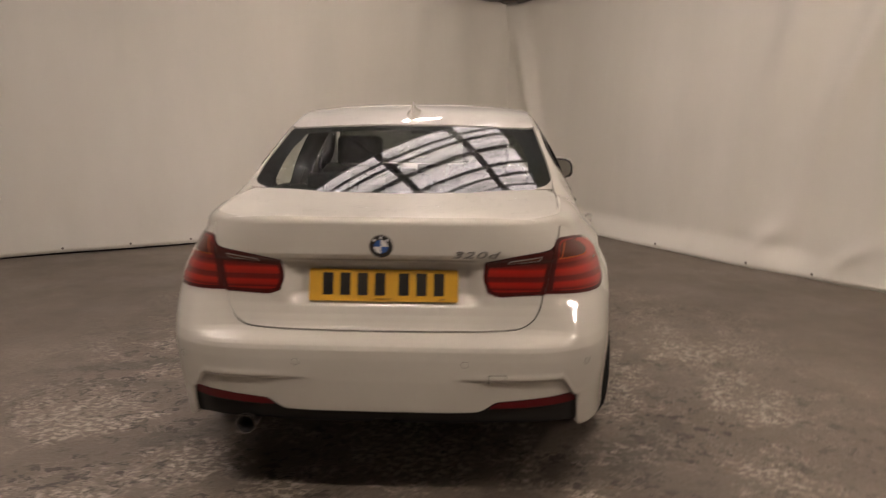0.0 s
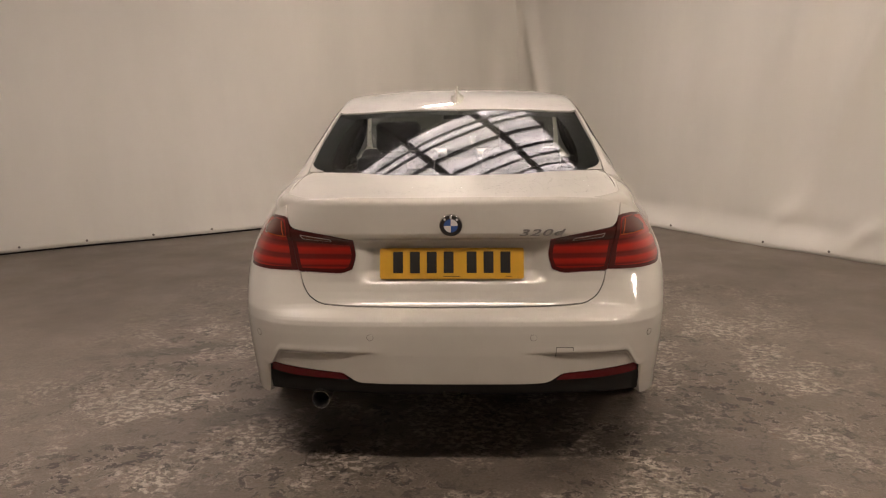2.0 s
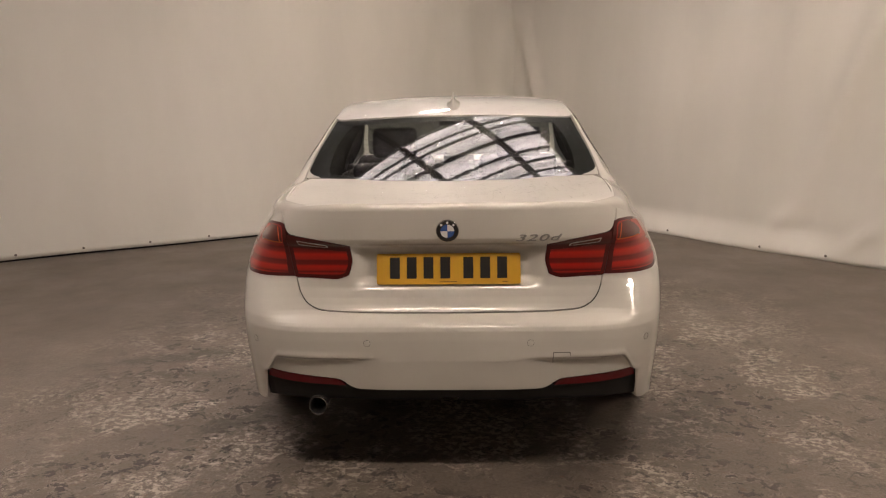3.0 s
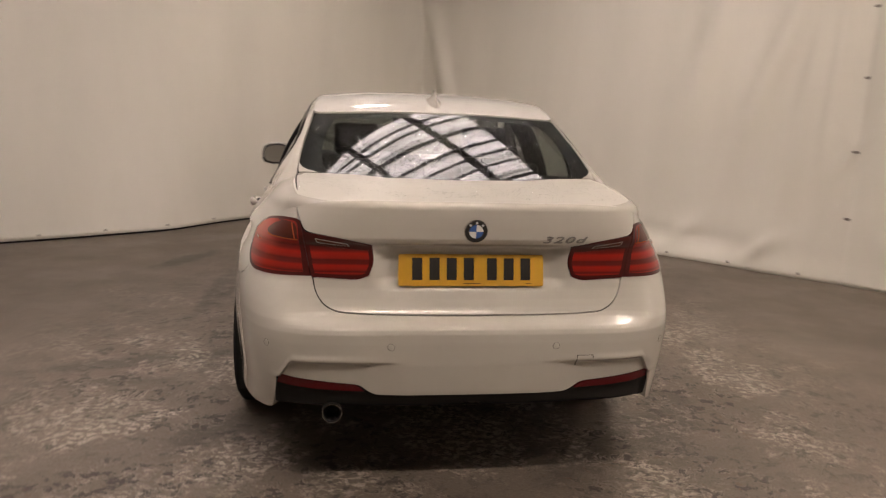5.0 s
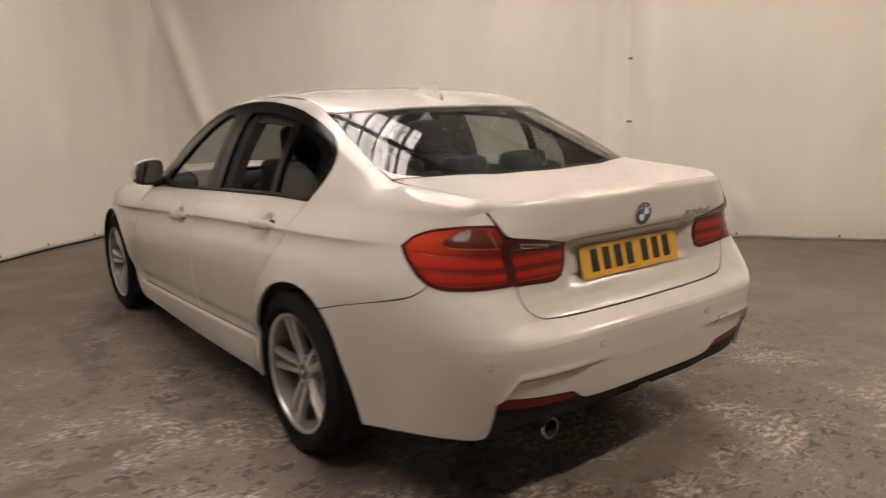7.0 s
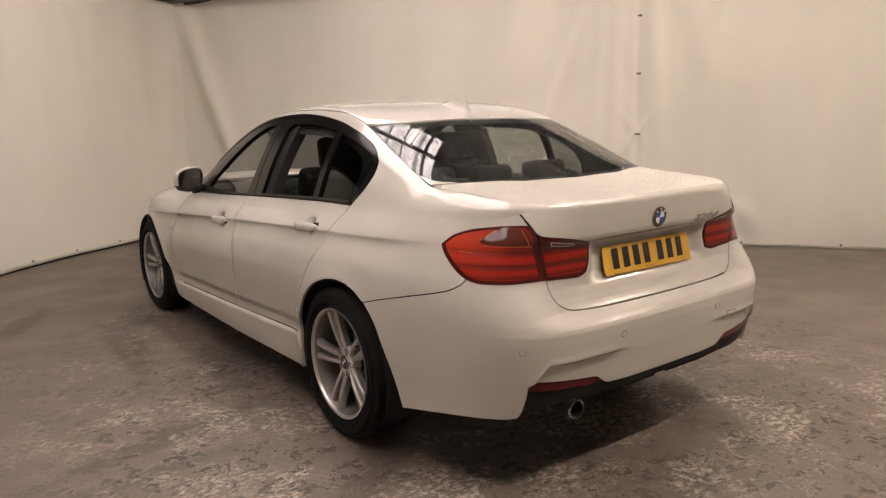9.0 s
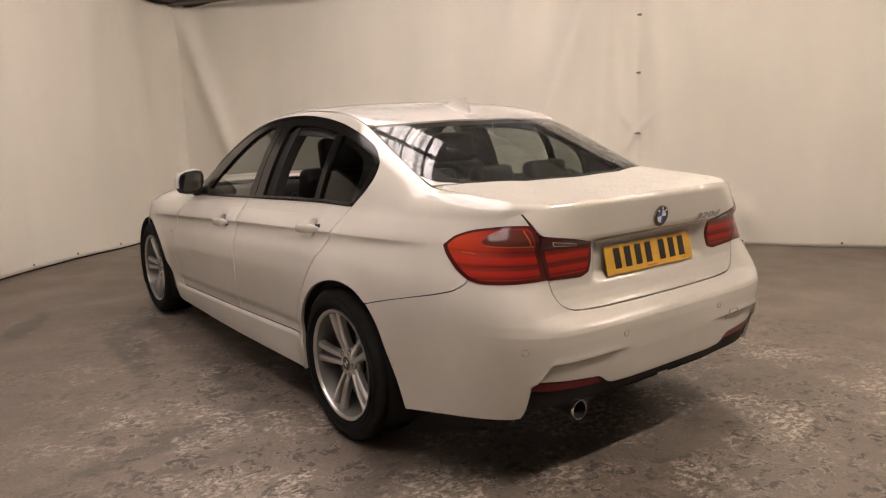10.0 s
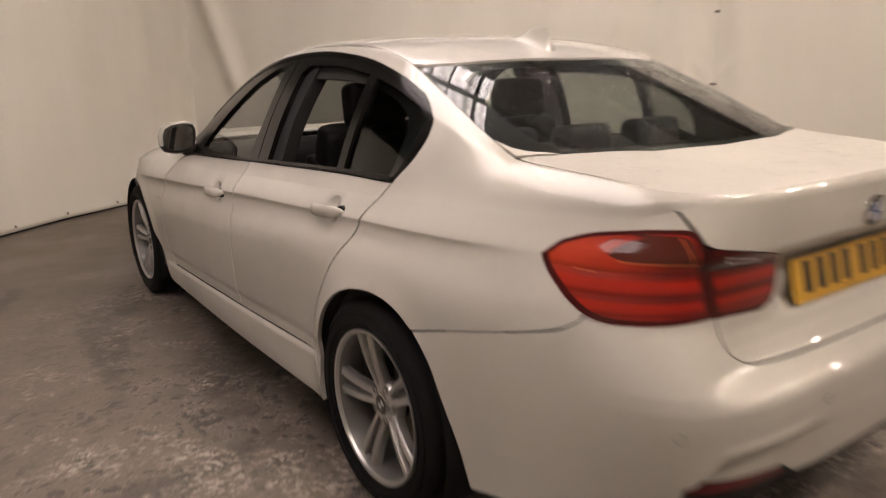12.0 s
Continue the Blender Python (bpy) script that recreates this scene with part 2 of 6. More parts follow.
def box(bm, size, m=None, bevel=0.0, seg=2):
    """A bevelled box of that size, centred on the pose m."""
    made = bmesh.ops.create_cube(bm, size=1.0)["verts"]
    bmesh.ops.scale(bm, vec=size, verts=made)
    if bevel:
        edges = list({e for v in made for e in v.link_edges})
        out = bmesh.ops.bevel(bm, geom=edges, offset=bevel, segments=seg, affect="EDGES", profile=0.6)
        made = list({v for f in out["faces"] for v in f.verts} | {v for v in made if v.is_valid})
    if m is not None:
        bmesh.ops.transform(bm, matrix=m, verts=made)
    return made


def spin_profile(bm, profile, axis="X", seg=48, closed=False):
    """Turns (along, radius) pairs round an axis."""
    rings = []
    for a, r in profile:
        ring = []
        for k in range(seg):
            t = 2 * math.pi * k / seg
            c, s = r * math.cos(t), r * math.sin(t)
            ring.append(bm.verts.new({"X": (a, c, s), "Y": (c, a, s), "Z": (c, s, a)}[axis]))
        rings.append(ring)
    pairs = list(zip(rings, rings[1:])) + ([(rings[-1], rings[0])] if closed else [])
    for p, q in pairs:
        for k in range(seg):
            bm.faces.new((p[k], p[(k + 1) % seg], q[(k + 1) % seg], q[k]))
    return rings


def tube(bm, points, radius, seg=10, cap=True):
    """A round bar along points."""
    pts = [Vector(p) for p in points]
    rings = []
    for i, p in enumerate(pts):
        d = (pts[min(i + 1, len(pts) - 1)] - pts[max(i - 1, 0)]).normalized()
        side = d.orthogonal().normalized() if i == 0 else (rings_side - d * rings_side.dot(d)).normalized()
        rings_side = side
        up = d.cross(side)
        rings.append([bm.verts.new(p + radius * (math.cos(2 * math.pi * k / seg) * side + math.sin(2 * math.pi * k / seg) * up)) for k in range(seg)])
    for a, b in zip(rings, rings[1:]):
        for k in range(seg):
            bm.faces.new((a[k], a[(k + 1) % seg], b[(k + 1) % seg], b[k]))
    if cap:
        bm.faces.new(rings[0][::-1])
        bm.faces.new(rings[-1])


# ---------------- the bay: floor, sheeting, shed ----------------
CORNER = Vector((0.70, 7.95))
TOP = 2.83
floor = mesh_object("floor", [(x, y, 0) for y in (-16, 20) for x in (-18, 18)], [(0, 1, 3, 2)], CONCRETE)
tagged(floor, "stained grey-brown concrete workshop floor with flaking patches", "floor", kind="structure")


def sheet_wall(name, end, bulge, folds, hem, label, sag=0.03, roll=0.38):
    """Hung white sheeting from the corner towards end: thick, with drawn folds and a base that swells into the bay."""
    along = Vector((end[0], end[1])) - CORNER
    length = along.length
    along.normalize()
    inward = Vector((-along.y, along.x))
    if inward.dot(Vector((0, 0)) - CORNER) < 0:
        inward = -inward
    ns, nz = 420, 70
    s = np.linspace(0, length, ns + 1)[None, :]
    z = np.linspace(hem, TOP, nz + 1)[:, None]
    low = 1 - z / TOP
    d = bulge(s) * ((1 - roll) * low ** 1.6 + roll * np.exp(-(z / (0.06 + 0.16 * roll)) ** 1.8))
    for s0, lean, width, depth, zc, zw in folds:
        across = s - s0 - lean * (z - 1.4)
        d = d + depth * np.exp(-(across / width) ** 2) * np.exp(-((z - zc) / zw) ** 2)
    d = d + 0.16 * np.exp(-s / 0.17)
    d = d + 0.012 * np.sin(s * 2.1 + 0.6 * np.sin(z * 1.7)) + 0.006 * np.sin(s * 5.3 + z * 1.1) * (0.3 + low)
    d = d + 0.006 * np.sin(s * 10.4) * np.exp(-((z - TOP) / 0.5) ** 2)
    d = d - 0.035 * min(1.0, roll / 0.3) * np.clip(bulge(s), 0, 0.3) / 0.3 * np.exp(-((z - 0.21) / 0.07) ** 2) * (0.6 + 0.4 * np.sin(s * 3.1 + 1.0))
    zz = z - sag * np.exp(-(s / 0.7) ** 2) * (z / TOP) ** 6 - 0.012 * np.abs(np.sin(s * math.pi / 0.61)) * (z / TOP) ** 8
    px = CORNER.x + along.x * s + inward.x * d
    py = CORNER.y + along.y * s + inward.y * d
    verts = np.stack([px, py, zz + 0 * s], -1).reshape(-1, 3)
    faces = [(r * (ns + 1) + c, r * (ns + 1) + c + 1, (r + 1) * (ns + 1) + c + 1, (r + 1) * (ns + 1) + c) for r in range(nz) for c in range(ns)]
    ob = mesh_object(name, verts, faces, SHEET, smooth=True)
    th = ob.modifiers.new("thickness", "SOLIDIFY")
    th.thickness = 0.004
    tagged(ob, label, "sheeting", kind="structure")

    def at(dist, height, proud=0.0):
        c = int(round(dist / length * ns))
        r = int(round((height - hem) / (TOP - hem) * nz))
        p = Vector(verts[r * (ns + 1) + c])
        return p + Vector((inward.x, inward.y, 0)) * proud
    return at, along, inward, length


billow_at = np.convolve(np.interp(np.linspace(-1, 13, 281), [0, 1.2, 2.0, 2.7, 3.1, 3.8, 4.5, 5.1, 5.7, 6.2, 9.0], [0.05, 0.11, 0.07, 0.05, 0.11, 0.27, 0.24, 0.16, 0.07, 0.0, 0.0]), np.ones(9) / 9, "same")
left_at, _, left_in, left_len = sheet_wall(
    "wall_left", (-7.8, 1.51), lambda s: np.interp(s, np.linspace(-1, 13, 281), billow_at),
    [(0.75, 0.12, 0.22, 0.03, 1.8, 1.5), (1.6, -0.1, 0.16, 0.025, 2.0, 1.2), (2.6, 0.08, 0.25, 0.02, 1.2, 1.2), (0.35, -0.18, 0.12, 0.03, 1.7, 1.1)],
    0.02, "white plastic sheeting hung in soft folds with a dark bottom hem", 0.03, 0.04)
swell_at = np.convolve(np.interp(np.linspace(-1, 13, 281), [0, 1.2, 2.2, 2.9, 3.7, 4.3, 4.9, 5.4, 5.8, 6.3, 6.7, 7.6], [0.05, 0.24, 0.29, 0.28, 0.26, 0.22, 0.15, 0.09, 0.02, -0.02, -0.03, -0.05]), np.ones(9) / 9, "same")
swell = lambda s: np.interp(s, np.linspace(-1, 13, 281), swell_at)
right_at, _, right_in, right_len = sheet_wall(
    "wall_right", (7.20, -1.88), swell,
    [(0.62, -0.34, 0.13, 0.10, 1.7, 1.2), (4.1, 0.30, 0.19, 0.09, 2.2, 1.0), (4.75, 0.34, 0.14, 0.09, 1.9, 1.1), (5.2, 0.10, 0.10, 0.05, 2.0, 1.2), (5.45, -0.55, 0.09, 0.05, 0.30, 0.16), (5.95, 0.8, 0.10, 0.05, 0.22, 0.12), (6.3, -0.4, 0.12, 0.04, 0.32, 0.16), (4.95, 0.6, 0.12, 0.04, 0.30, 0.15), (5.42, 0.02, 0.07, 0.04, 1.9, 1.2), (5.88, 0.85, 0.035, 0.022, 1.22, 0.16), (5.44, -0.85, 0.035, 0.022, 1.22, 0.16), (5.81, 0.6, 0.035, 0.018, 1.05, 0.14), (5.66, 0.0, 0.03, -0.025, 1.5, 1.6), (5.85, -0.08, 0.10, 0.045, 1.9, 1.0), (6.45, -0.30, 0.14, 0.028, 2.1, 0.8),
     (6.2, 0.22, 0.10, 0.04, 2.2, 0.7), (3.2, 0.35, 0.30, 0.05, 1.2, 0.9), (6.9, -0.25, 0.3, 0.03, 1.6, 0.8), (5.0, 0.0, 0.25, 0.05, 0.25, 0.25), (4.2, 0.0, 0.18, 0.05, 0.2, 0.2)],
    0.0, "white plastic sheeting draped in folds that swell at the floor", 0.06, 0.48)


# ---------------- the car's surface ----------------
def spline(*knots):
    """A natural cubic through (x, y) knots, straight past the ends."""
    xs, ys = (np.array(k, float) for k in zip(*knots))
    n, h = len(xs), np.diff(xs)
    a = np.eye(n)
    r = np.zeros(n)
    for i in range(1, n - 1):
        a[i, i - 1:i + 2] = h[i - 1], 2 * (h[i - 1] + h[i]), h[i]
        r[i] = 6 * ((ys[i + 1] - ys[i]) / h[i] - (ys[i] - ys[i - 1]) / h[i - 1])
    m = np.linalg.solve(a, r)

    def f(x):
        x = np.asarray(x, float)
        xc = np.clip(x, xs[0], xs[-1])
        i = np.clip(np.searchsorted(xs, xc) - 1, 0, n - 2)
        t, u, w = xc - xs[i], xs[i + 1] - xc, h[i]
        y = (m[i] * u ** 3 + m[i + 1] * t ** 3) / (6 * w) + (ys[i] / w - m[i] * w / 6) * u + (ys[i + 1] / w - m[i + 1] * w / 6) * t
        return y
    return f


def linear(*knots):
    xs, ys = (np.array(k, float) for k in zip(*knots))
    return lambda x: np.interp(x, xs, ys)


def step(x, a, b):
    t = np.clip((np.asarray(x, float) - a) / (b - a), 0, 1)
    return t * t * (3 - 2 * t)


AXLE_R, AXLE_F, HUB = 1.038, 3.848, 0.335
TURN_R, TURN_F = 0.95, 3.45          # where the sides end and the rounded ends begin
def eased(*knots):
    """Straight runs between knots with their bends rounded off."""
    zz = np.linspace(0.10, 1.16, 2121)
    k = np.exp(-np.linspace(-2.0, 2.0, 21) ** 2)
    yy = np.convolve(np.pad(linear(*knots)(zz), 10, mode="edge"), k / k.sum(), "valid")
    return lambda z: np.interp(z, zz, yy)


LOW_TAIL = [(0.15, 0.10), (0.26, 0.062), (0.35, 0.032), (0.42, 0.014), (0.52, 0.000), (0.60, -0.006)]
LIP = [(0.945, 0.0835), (0.985, 0.0780), (1.025, 0.0740)] + [(1.049 + 0.03 * math.sin(radians(a)), 0.1025 - 0.03 * math.cos(radians(a))) for a in range(0, 57, 7)] + [(1.12, 0.13)]
rear_y = eased(*LOW_TAIL, (0.632, -0.006), (0.648, -0.001), (0.658, 0.010), (0.667, 0.030), (0.677, 0.056), (0.690, 0.074), (0.706, 0.084), (0.73, 0.096), (0.765, 0.108), (0.80, 0.112),
               (0.885, 0.112), (0.916, 0.106), (0.930, 0.092), *LIP)
corner_y = eased(*LOW_TAIL, (0.635, -0.003), (0.67, 0.010), (0.71, 0.036), (0.75, 0.066), (0.79, 0.096), (0.82, 0.109), (0.885, 0.112), (0.916, 0.106), (0.930, 0.092), *LIP)
side_x = spline((0.15, 0.862), (0.26, 0.880), (0.36, 0.884), (0.47, 0.893), (0.60, 0.902), (0.70, 0.900), (0.80, 0.885), (0.88, 0.850), (0.94, 0.812), (1.00, 0.770), (1.08, 0.715))
end_n = linear((0.15, 6.0), (0.6, 6.3), (0.82, 6.8), (0.97, 6.0), (1.08, 5.6))
taper = spline((0.0, 0.110), (0.2, 0.098), (0.4, 0.068), (0.6, 0.032), (0.8, 0.009), (0.95, 0.0))
front_y = spline((0.15, 4.50), (0.25, 4.58), (0.40, 4.62), (0.60, 4.60), (0.75, 4.56), (0.90, 4.42))
barrel = spline((0.95, 1.0), (1.6, 1.004), (2.3, 1.006), (3.0, 1.0), (3.45, 0.995))
crease_z = lambda y: 0.933 - 0.0205 * y - 0.0105 * y * y + 0.0008 * y ** 3
# arc length round the rear end, by angle
_th = np.linspace(0, math.pi / 2, 721)
_r = (np.cos(_th) ** 6.3 + np.sin(_th) ** 6.3) ** (-1 / 6.3)
_py = 0.95 * _r * np.cos(_th)
_px = 0.90 * _r * np.sin(_th) * (1 - taper(np.clip(0.95 - _py, 0, 0.95)))
_arc = np.concatenate([[0], np.cumsum(np.hypot(np.diff(_px), np.diff(_py)))])
S_REAR = _arc[-1]
S_SIDE = S_REAR + TURN_F - TURN_R
_r = (np.cos(_th) ** 2.7 + np.sin(_th) ** 2.7) ** (-1 / 2.7)
_fx, _fy = 0.895 * _r * np.cos(_th), 1.17 * _r * np.sin(_th)
_farc = np.concatenate([[0], np.cumsum(np.hypot(np.diff(_fx), np.diff(_fy)))])
S_END = S_SIDE + _farc[-1]


def around(s, z):
    """The body below its shoulder: s runs round from the middle of the tail along the side (negative on the left) to the nose."""
    s, z = np.broadcast_arrays(np.asarray(s, float), np.asarray(z, float))
    sign, q = np.where(s < 0, -1.0, 1.0), np.abs(s)
    a, n = side_x(z), end_n(z)
    th = np.interp(q, _arc, _th)
    c, k = np.cos(th), np.sin(th)
    r = (np.abs(c) ** n + np.abs(k) ** n) ** (-1 / n)
    tail = rear_y(z) + (corner_y(z) - rear_y(z)) * step(q, 0.50, 0.70)
    y = TURN_R - (TURN_R - tail) * r * c
    x = a * r * k * (1 - taper(np.clip(y, 0.0, 0.95)))
    ym = TURN_R + q - S_REAR
    mid = (q > S_REAR) & (q <= S_SIDE)
    x, y = np.where(mid, a * barrel(ym), x), np.where(mid, ym, y)
    tf = np.interp(q - S_SIDE, _farc, _th)
    c, k = np.cos(tf), np.sin(tf)
    r = (np.abs(c) ** 2.7 + np.abs(k) ** 2.7) ** (-1 / 2.7)
    fr = q > S_SIDE
    x, y = np.where(fr, a * 0.995 * r * c, x), np.where(fr, TURN_F + (front_y(z) - TURN_F) * r * k, y)
    # plate recess in the tail
    rec = 0.032 * step(z, 0.755, 0.80) * step(z, 0.932, 0.905)
    y = y + rec * step(np.abs(x), 0.36, 0.285) * (q < 0.8)
    # stepped lower corners of the bumper
    zi = 0.533 - 0.07 * step(np.abs(x), 0.615, 0.675)
    inset = step(z, zi + 0.004, zi - 0.012) * step(np.abs(x), 0.688, 0.666) * step(np.abs(x), 0.22, 0.42) * (y < 0.5)
    y = y + 0.014 * inset
    rim = np.exp(-((z - zi - 0.008) / 0.012) ** 2) * step(np.abs(x), 0.72, 0.66) * step(np.abs(x), 0.25, 0.45) * (y < 0.5)
    y = y - 0.004 * rim
    # swage line along the side
    dz = z - crease_z(y)
    ridge = np.where(dz > 0, np.exp(-(dz / 0.075) ** 2), np.exp(-np.abs(dz / 0.016) ** 1.3))
    scoop = np.exp(-((dz + 0.055) / 0.045) ** 2)
    live = step(y, 0.36, 0.75) * step(y, 3.9, 3.3)
    x = x + live * (0.015 * ridge - 0.008 * scoop)
    # hollows behind the door handles
    for yh, zh in ((1.345, 0.900), (2.370, 0.834)):
        x = x - 0.016 * np.exp(-((y - yh) / 0.050) ** 4 - ((z - zh) / 0.036) ** 2)
    # hollow above the sill
    foot = 0.352 - 0.040 * np.clip(y - 2.2, -0.8, 1.1)
    tuck = np.where(z > foot + 0.012, step(z, foot + 0.082, foot + 0.035), step(z, foot - 0.016, foot + 0.008))
    x = x - 0.013 * tuck * step(y, 1.30, 1.55) * step(y, 3.40, 3.2)
    # flared arches
    for ya in (AXLE_R, AXLE_F):
        d = np.hypot(y - ya, z - HUB - 0.015)
        x = x + 0.012 * np.exp(-((d - 0.345) / 0.055) ** 2) * (d > 0.2)
    return np.stack([x * sign, y, z + 0 * x], -1)


shoulder_side = spline((0.30, 1.008), (0.5, 0.994), (0.75, 0.982), (1.0, 0.970), (2.1, 0.920), (2.9, 0.886), (3.5, 0.855), (4.1, 0.79), (4.5, 0.70))
_ss = np.linspace(0, S_END, 600)


def _shoulder(q):
    y = around(q, 0.9)[..., 1]
    rear = linear((0.0, 1.074), (0.48, 1.074), (0.66, 1.064), (0.74, 1.044), (0.85, 1.016))
    return np.where(q < 0.85, rear(q), shoulder_side(np.maximum(y, 0.3)))


_zs = _shoulder(_ss)
_k = np.exp(-np.linspace(-2.5, 2.5, 15) ** 2)
_zs = np.convolve(np.pad(_zs, 7, mode="edge"), _k / _k.sum(), "valid")
shoulder = lambda s: np.interp(np.abs(s), _ss, _zs)
_edge = around(_ss, _zs)                      # the shoulder curve itself
edge_at = lambda y: (np.interp(y, _edge[:, 1], _edge[:, 0]), np.interp(y, _edge[:, 1], _zs))

rail_x = spline((0.0, 0.55), (0.2, 0.60), (0.45, 0.632), (0.68, 0.640), (0.9, 0.629), (1.2, 0.593), (1.45, 0.580), (1.8, 0.577), (2.15, 0.589), (2.55, 0.640), (2.9, 0.70), (3.1, 0.715), (3.5, 0.715), (4.0, 0.66), (4.5, 0.50))
_deck_r = linear((0.0, 1.059), (0.2, 1.072), (0.45, 1.089), (0.8, 1.104), (4.0, 1.104))
_house_r = spline((0.55, 1.037), (0.685, 1.101), (0.80, 1.154), (0.95, 1.221), (1.10, 1.287), (1.22, 1.339), (1.40, 1.393), (1.8, 1.420), (2.18, 1.398), (2.50, 1.304), (2.80, 1.150), (3.05, 1.015), (3.2, 0.965), (3.5, 0.935), (4.0, 0.865), (4.5, 0.735))
_deck_c = linear((0.0, 1.066), (0.086, 1.0745), (0.13, 1.080), (0.35, 1.094), (0.7, 1.110), (4.0, 1.110))
_house_c = spline((0.40, 1.061), (0.50, 1.104), (0.65, 1.1665), (0.80, 1.2265), (0.95, 1.284), (1.10, 1.3405), (1.22, 1.380), (1.35, 1.415), (1.5, 1.438), (1.8, 1.454), (2.1, 1.447), (2.38, 1.397), (2.75, 1.222), (3.08, 1.045), (3.22, 0.985), (3.5, 0.96), (4.0, 0.895), (4.45, 0.77), (4.6, 0.66))


def _join(deck, house, y):
    """Boot deck and greenhouse, met with a tight hollow."""
    if y > 0.9:
        return float(house(y))
    a, b, k = float(deck(y)), float(house(max(y, 0.4))) - (0.5 * (0.4 - y) if y < 0.4 else 0), 0.004
    m = max(a, b)
    return m + k * math.log(math.exp((a - m) / k) + math.exp((b - m) / k)) - 0.3 * k


rail_z = lambda y: _join(_deck_r, _house_r, y)
crown_z = lambda y: _join(_deck_c, _house_c, y)
Y0, Y1 = float(_edge[0, 1]) + 0.0005, float(_edge[-1, 1]) - 0.002
_cy = np.concatenate([Y0 + (0.30 - Y0) * np.linspace(0, 1, 60) ** 1.8, np.linspace(0.30, Y1, 420)[1:]])
NV = 120
_tab = np.zeros((len(_cy), NV + 1, 3))
for _i, _y in enumerate(_cy):
    w, zs_ = edge_at(_y)
    top = max(float(crown_z(_y)), zs_ + 0.0005)
    xr = min(float(rail_x(_y)), w - 0.035 * min(1, w / 0.3))
    zr = min(max(float(rail_z(_y)), zs_), top)
    h = np.linspace(0, 1, 61)
    tall = step(zr - zs_, 0.04, 0.25)
    belt = 0.022 * (1 - np.exp(-h * 9)) * tall
    bow = (0.014 + 0.021 * step(_y, 0.80, 1.15)) * np.sin(h * math.pi) * tall + (1 - tall) * 0.25 * min(zr - zs_, 0.1) * np.sin(h * math.pi)
    x1 = w + (xr - w) * h - belt * (1 - h) + bow
    z1 = zs_ + (zr - zs_) * (h * (0.55 * (1 - tall) + 1 * tall) + (1 - tall) * 0.45 * np.sin(h * math.pi / 2))
    g = np.linspace(0, 1, 61)[1:]
    x2 = xr * (1 - g)
    z2 = top - (top - zr) * (1 - g) ** 2.6
    px, pz = np.concatenate([x1, x2]), np.concatenate([z1, z2])
    # soften the rail
    kern = np.exp(-np.linspace(-2, 2, 9) ** 2)
    kern /= kern.sum()
    ex = np.concatenate([2 * px[0] - px[4:0:-1], px, -px[-2:-6:-1]])
    ez = np.concatenate([2 * pz[0] - pz[4:0:-1], pz, pz[-2:-6:-1]])
    px, pz = np.convolve(ex, kern, "valid"), np.convolve(ez, kern, "valid")
    _tab[_i, :, 0], _tab[_i, :, 1], _tab[_i, :, 2] = px, _y, pz


def over(y, v):
    """The body above its shoulder: y along the car, v from 0 at the shoulder over 1 at the roof rail to 2 at the middle."""
    y, v = np.broadcast_arrays(np.asarray(y, float), np.asarray(v, float))
    fi = np.interp(np.clip(y, Y0, Y1), _cy, np.arange(len(_cy)))
    fj = np.clip(v, 0, 2) * NV / 2
    i, j = np.minimum(fi.astype(int), len(_cy) - 2), np.minimum(fj.astype(int), NV - 1)
    a, b = (fi - i)[..., None], (fj - j)[..., None]
    return (_tab[i, j] * (1 - a) + _tab[i + 1, j] * a) * (1 - b) + (_tab[i, j + 1] * (1 - a) + _tab[i + 1, j + 1] * a) * b


def v_of(y, z):
    """Where height z lies on the section at y."""
    fi = float(np.interp(y, _cy, np.arange(len(_cy))))
    i = min(int(fi), len(_cy) - 2)
    zz = np.maximum.accumulate(_tab[i, :, 2] * (1 - fi + i) + _tab[i + 1, :, 2] * (fi - i))
    lo = (z - zz[0]) * 6 if z < zz[0] else 0.0
    return float(np.interp(z, zz + np.arange(NV + 1) * 1e-9, np.linspace(0, 2, NV + 1))) + lo


def s_of(kind, c, z):
    """Arc length of the place on the rounded body at that height, from its x or its y."""
    q = _ss
    p = around(q, min(z, float(np.max(_zs))))
    if kind == "x":
        half = q < S_REAR
        return float(np.interp(c, p[half, 0], q[half]))
    return float(np.interp(c, p[:, 1], q))


def plain_normals(fn, a, b):
    if fn is over:
        # a wide step where the shoulder turns, mirrored at the middle of the car
        e, k = 0.012 + 0.016 * step(a, 0.14, 0.24) * step(a, 0.95, 0.75), 0.025
        hi = np.minimum(b + k, 2.0)
        ta, tb = fn(a + e, b) - fn(a - e, b), fn(a, hi) - fn(a, b - k)
        tb = np.where((b > 1.985)[:, None], np.array([-1.0, 0, 0]), tb)
    else:
        e = 0.0025
        ta, tb = fn(a + e, b) - fn(a - e, b), fn(a, b + e) - fn(a, b - e)
    n = np.cross(ta, tb)
    return n / np.maximum(np.linalg.norm(n, axis=-1, keepdims=True), 1e-12)


def pane_slope(p):
    """Normals of the one smooth sheet, z = f(x, y), that the rear pane lies in."""
    x, u = p[:, 0], p[:, 1] - 0.85
    dx = -2 * 0.11112 * x - 2 * 0.02971 * x * u - 4 * 0.13907 * x ** 3
    dy = 0.38969 - 2 * 0.05753 * u - 0.02971 * x * x
    m = np.stack([-dx, -dy, 1 + 0 * x], -1)
    return m / np.linalg.norm(m, axis=1)[:, None]


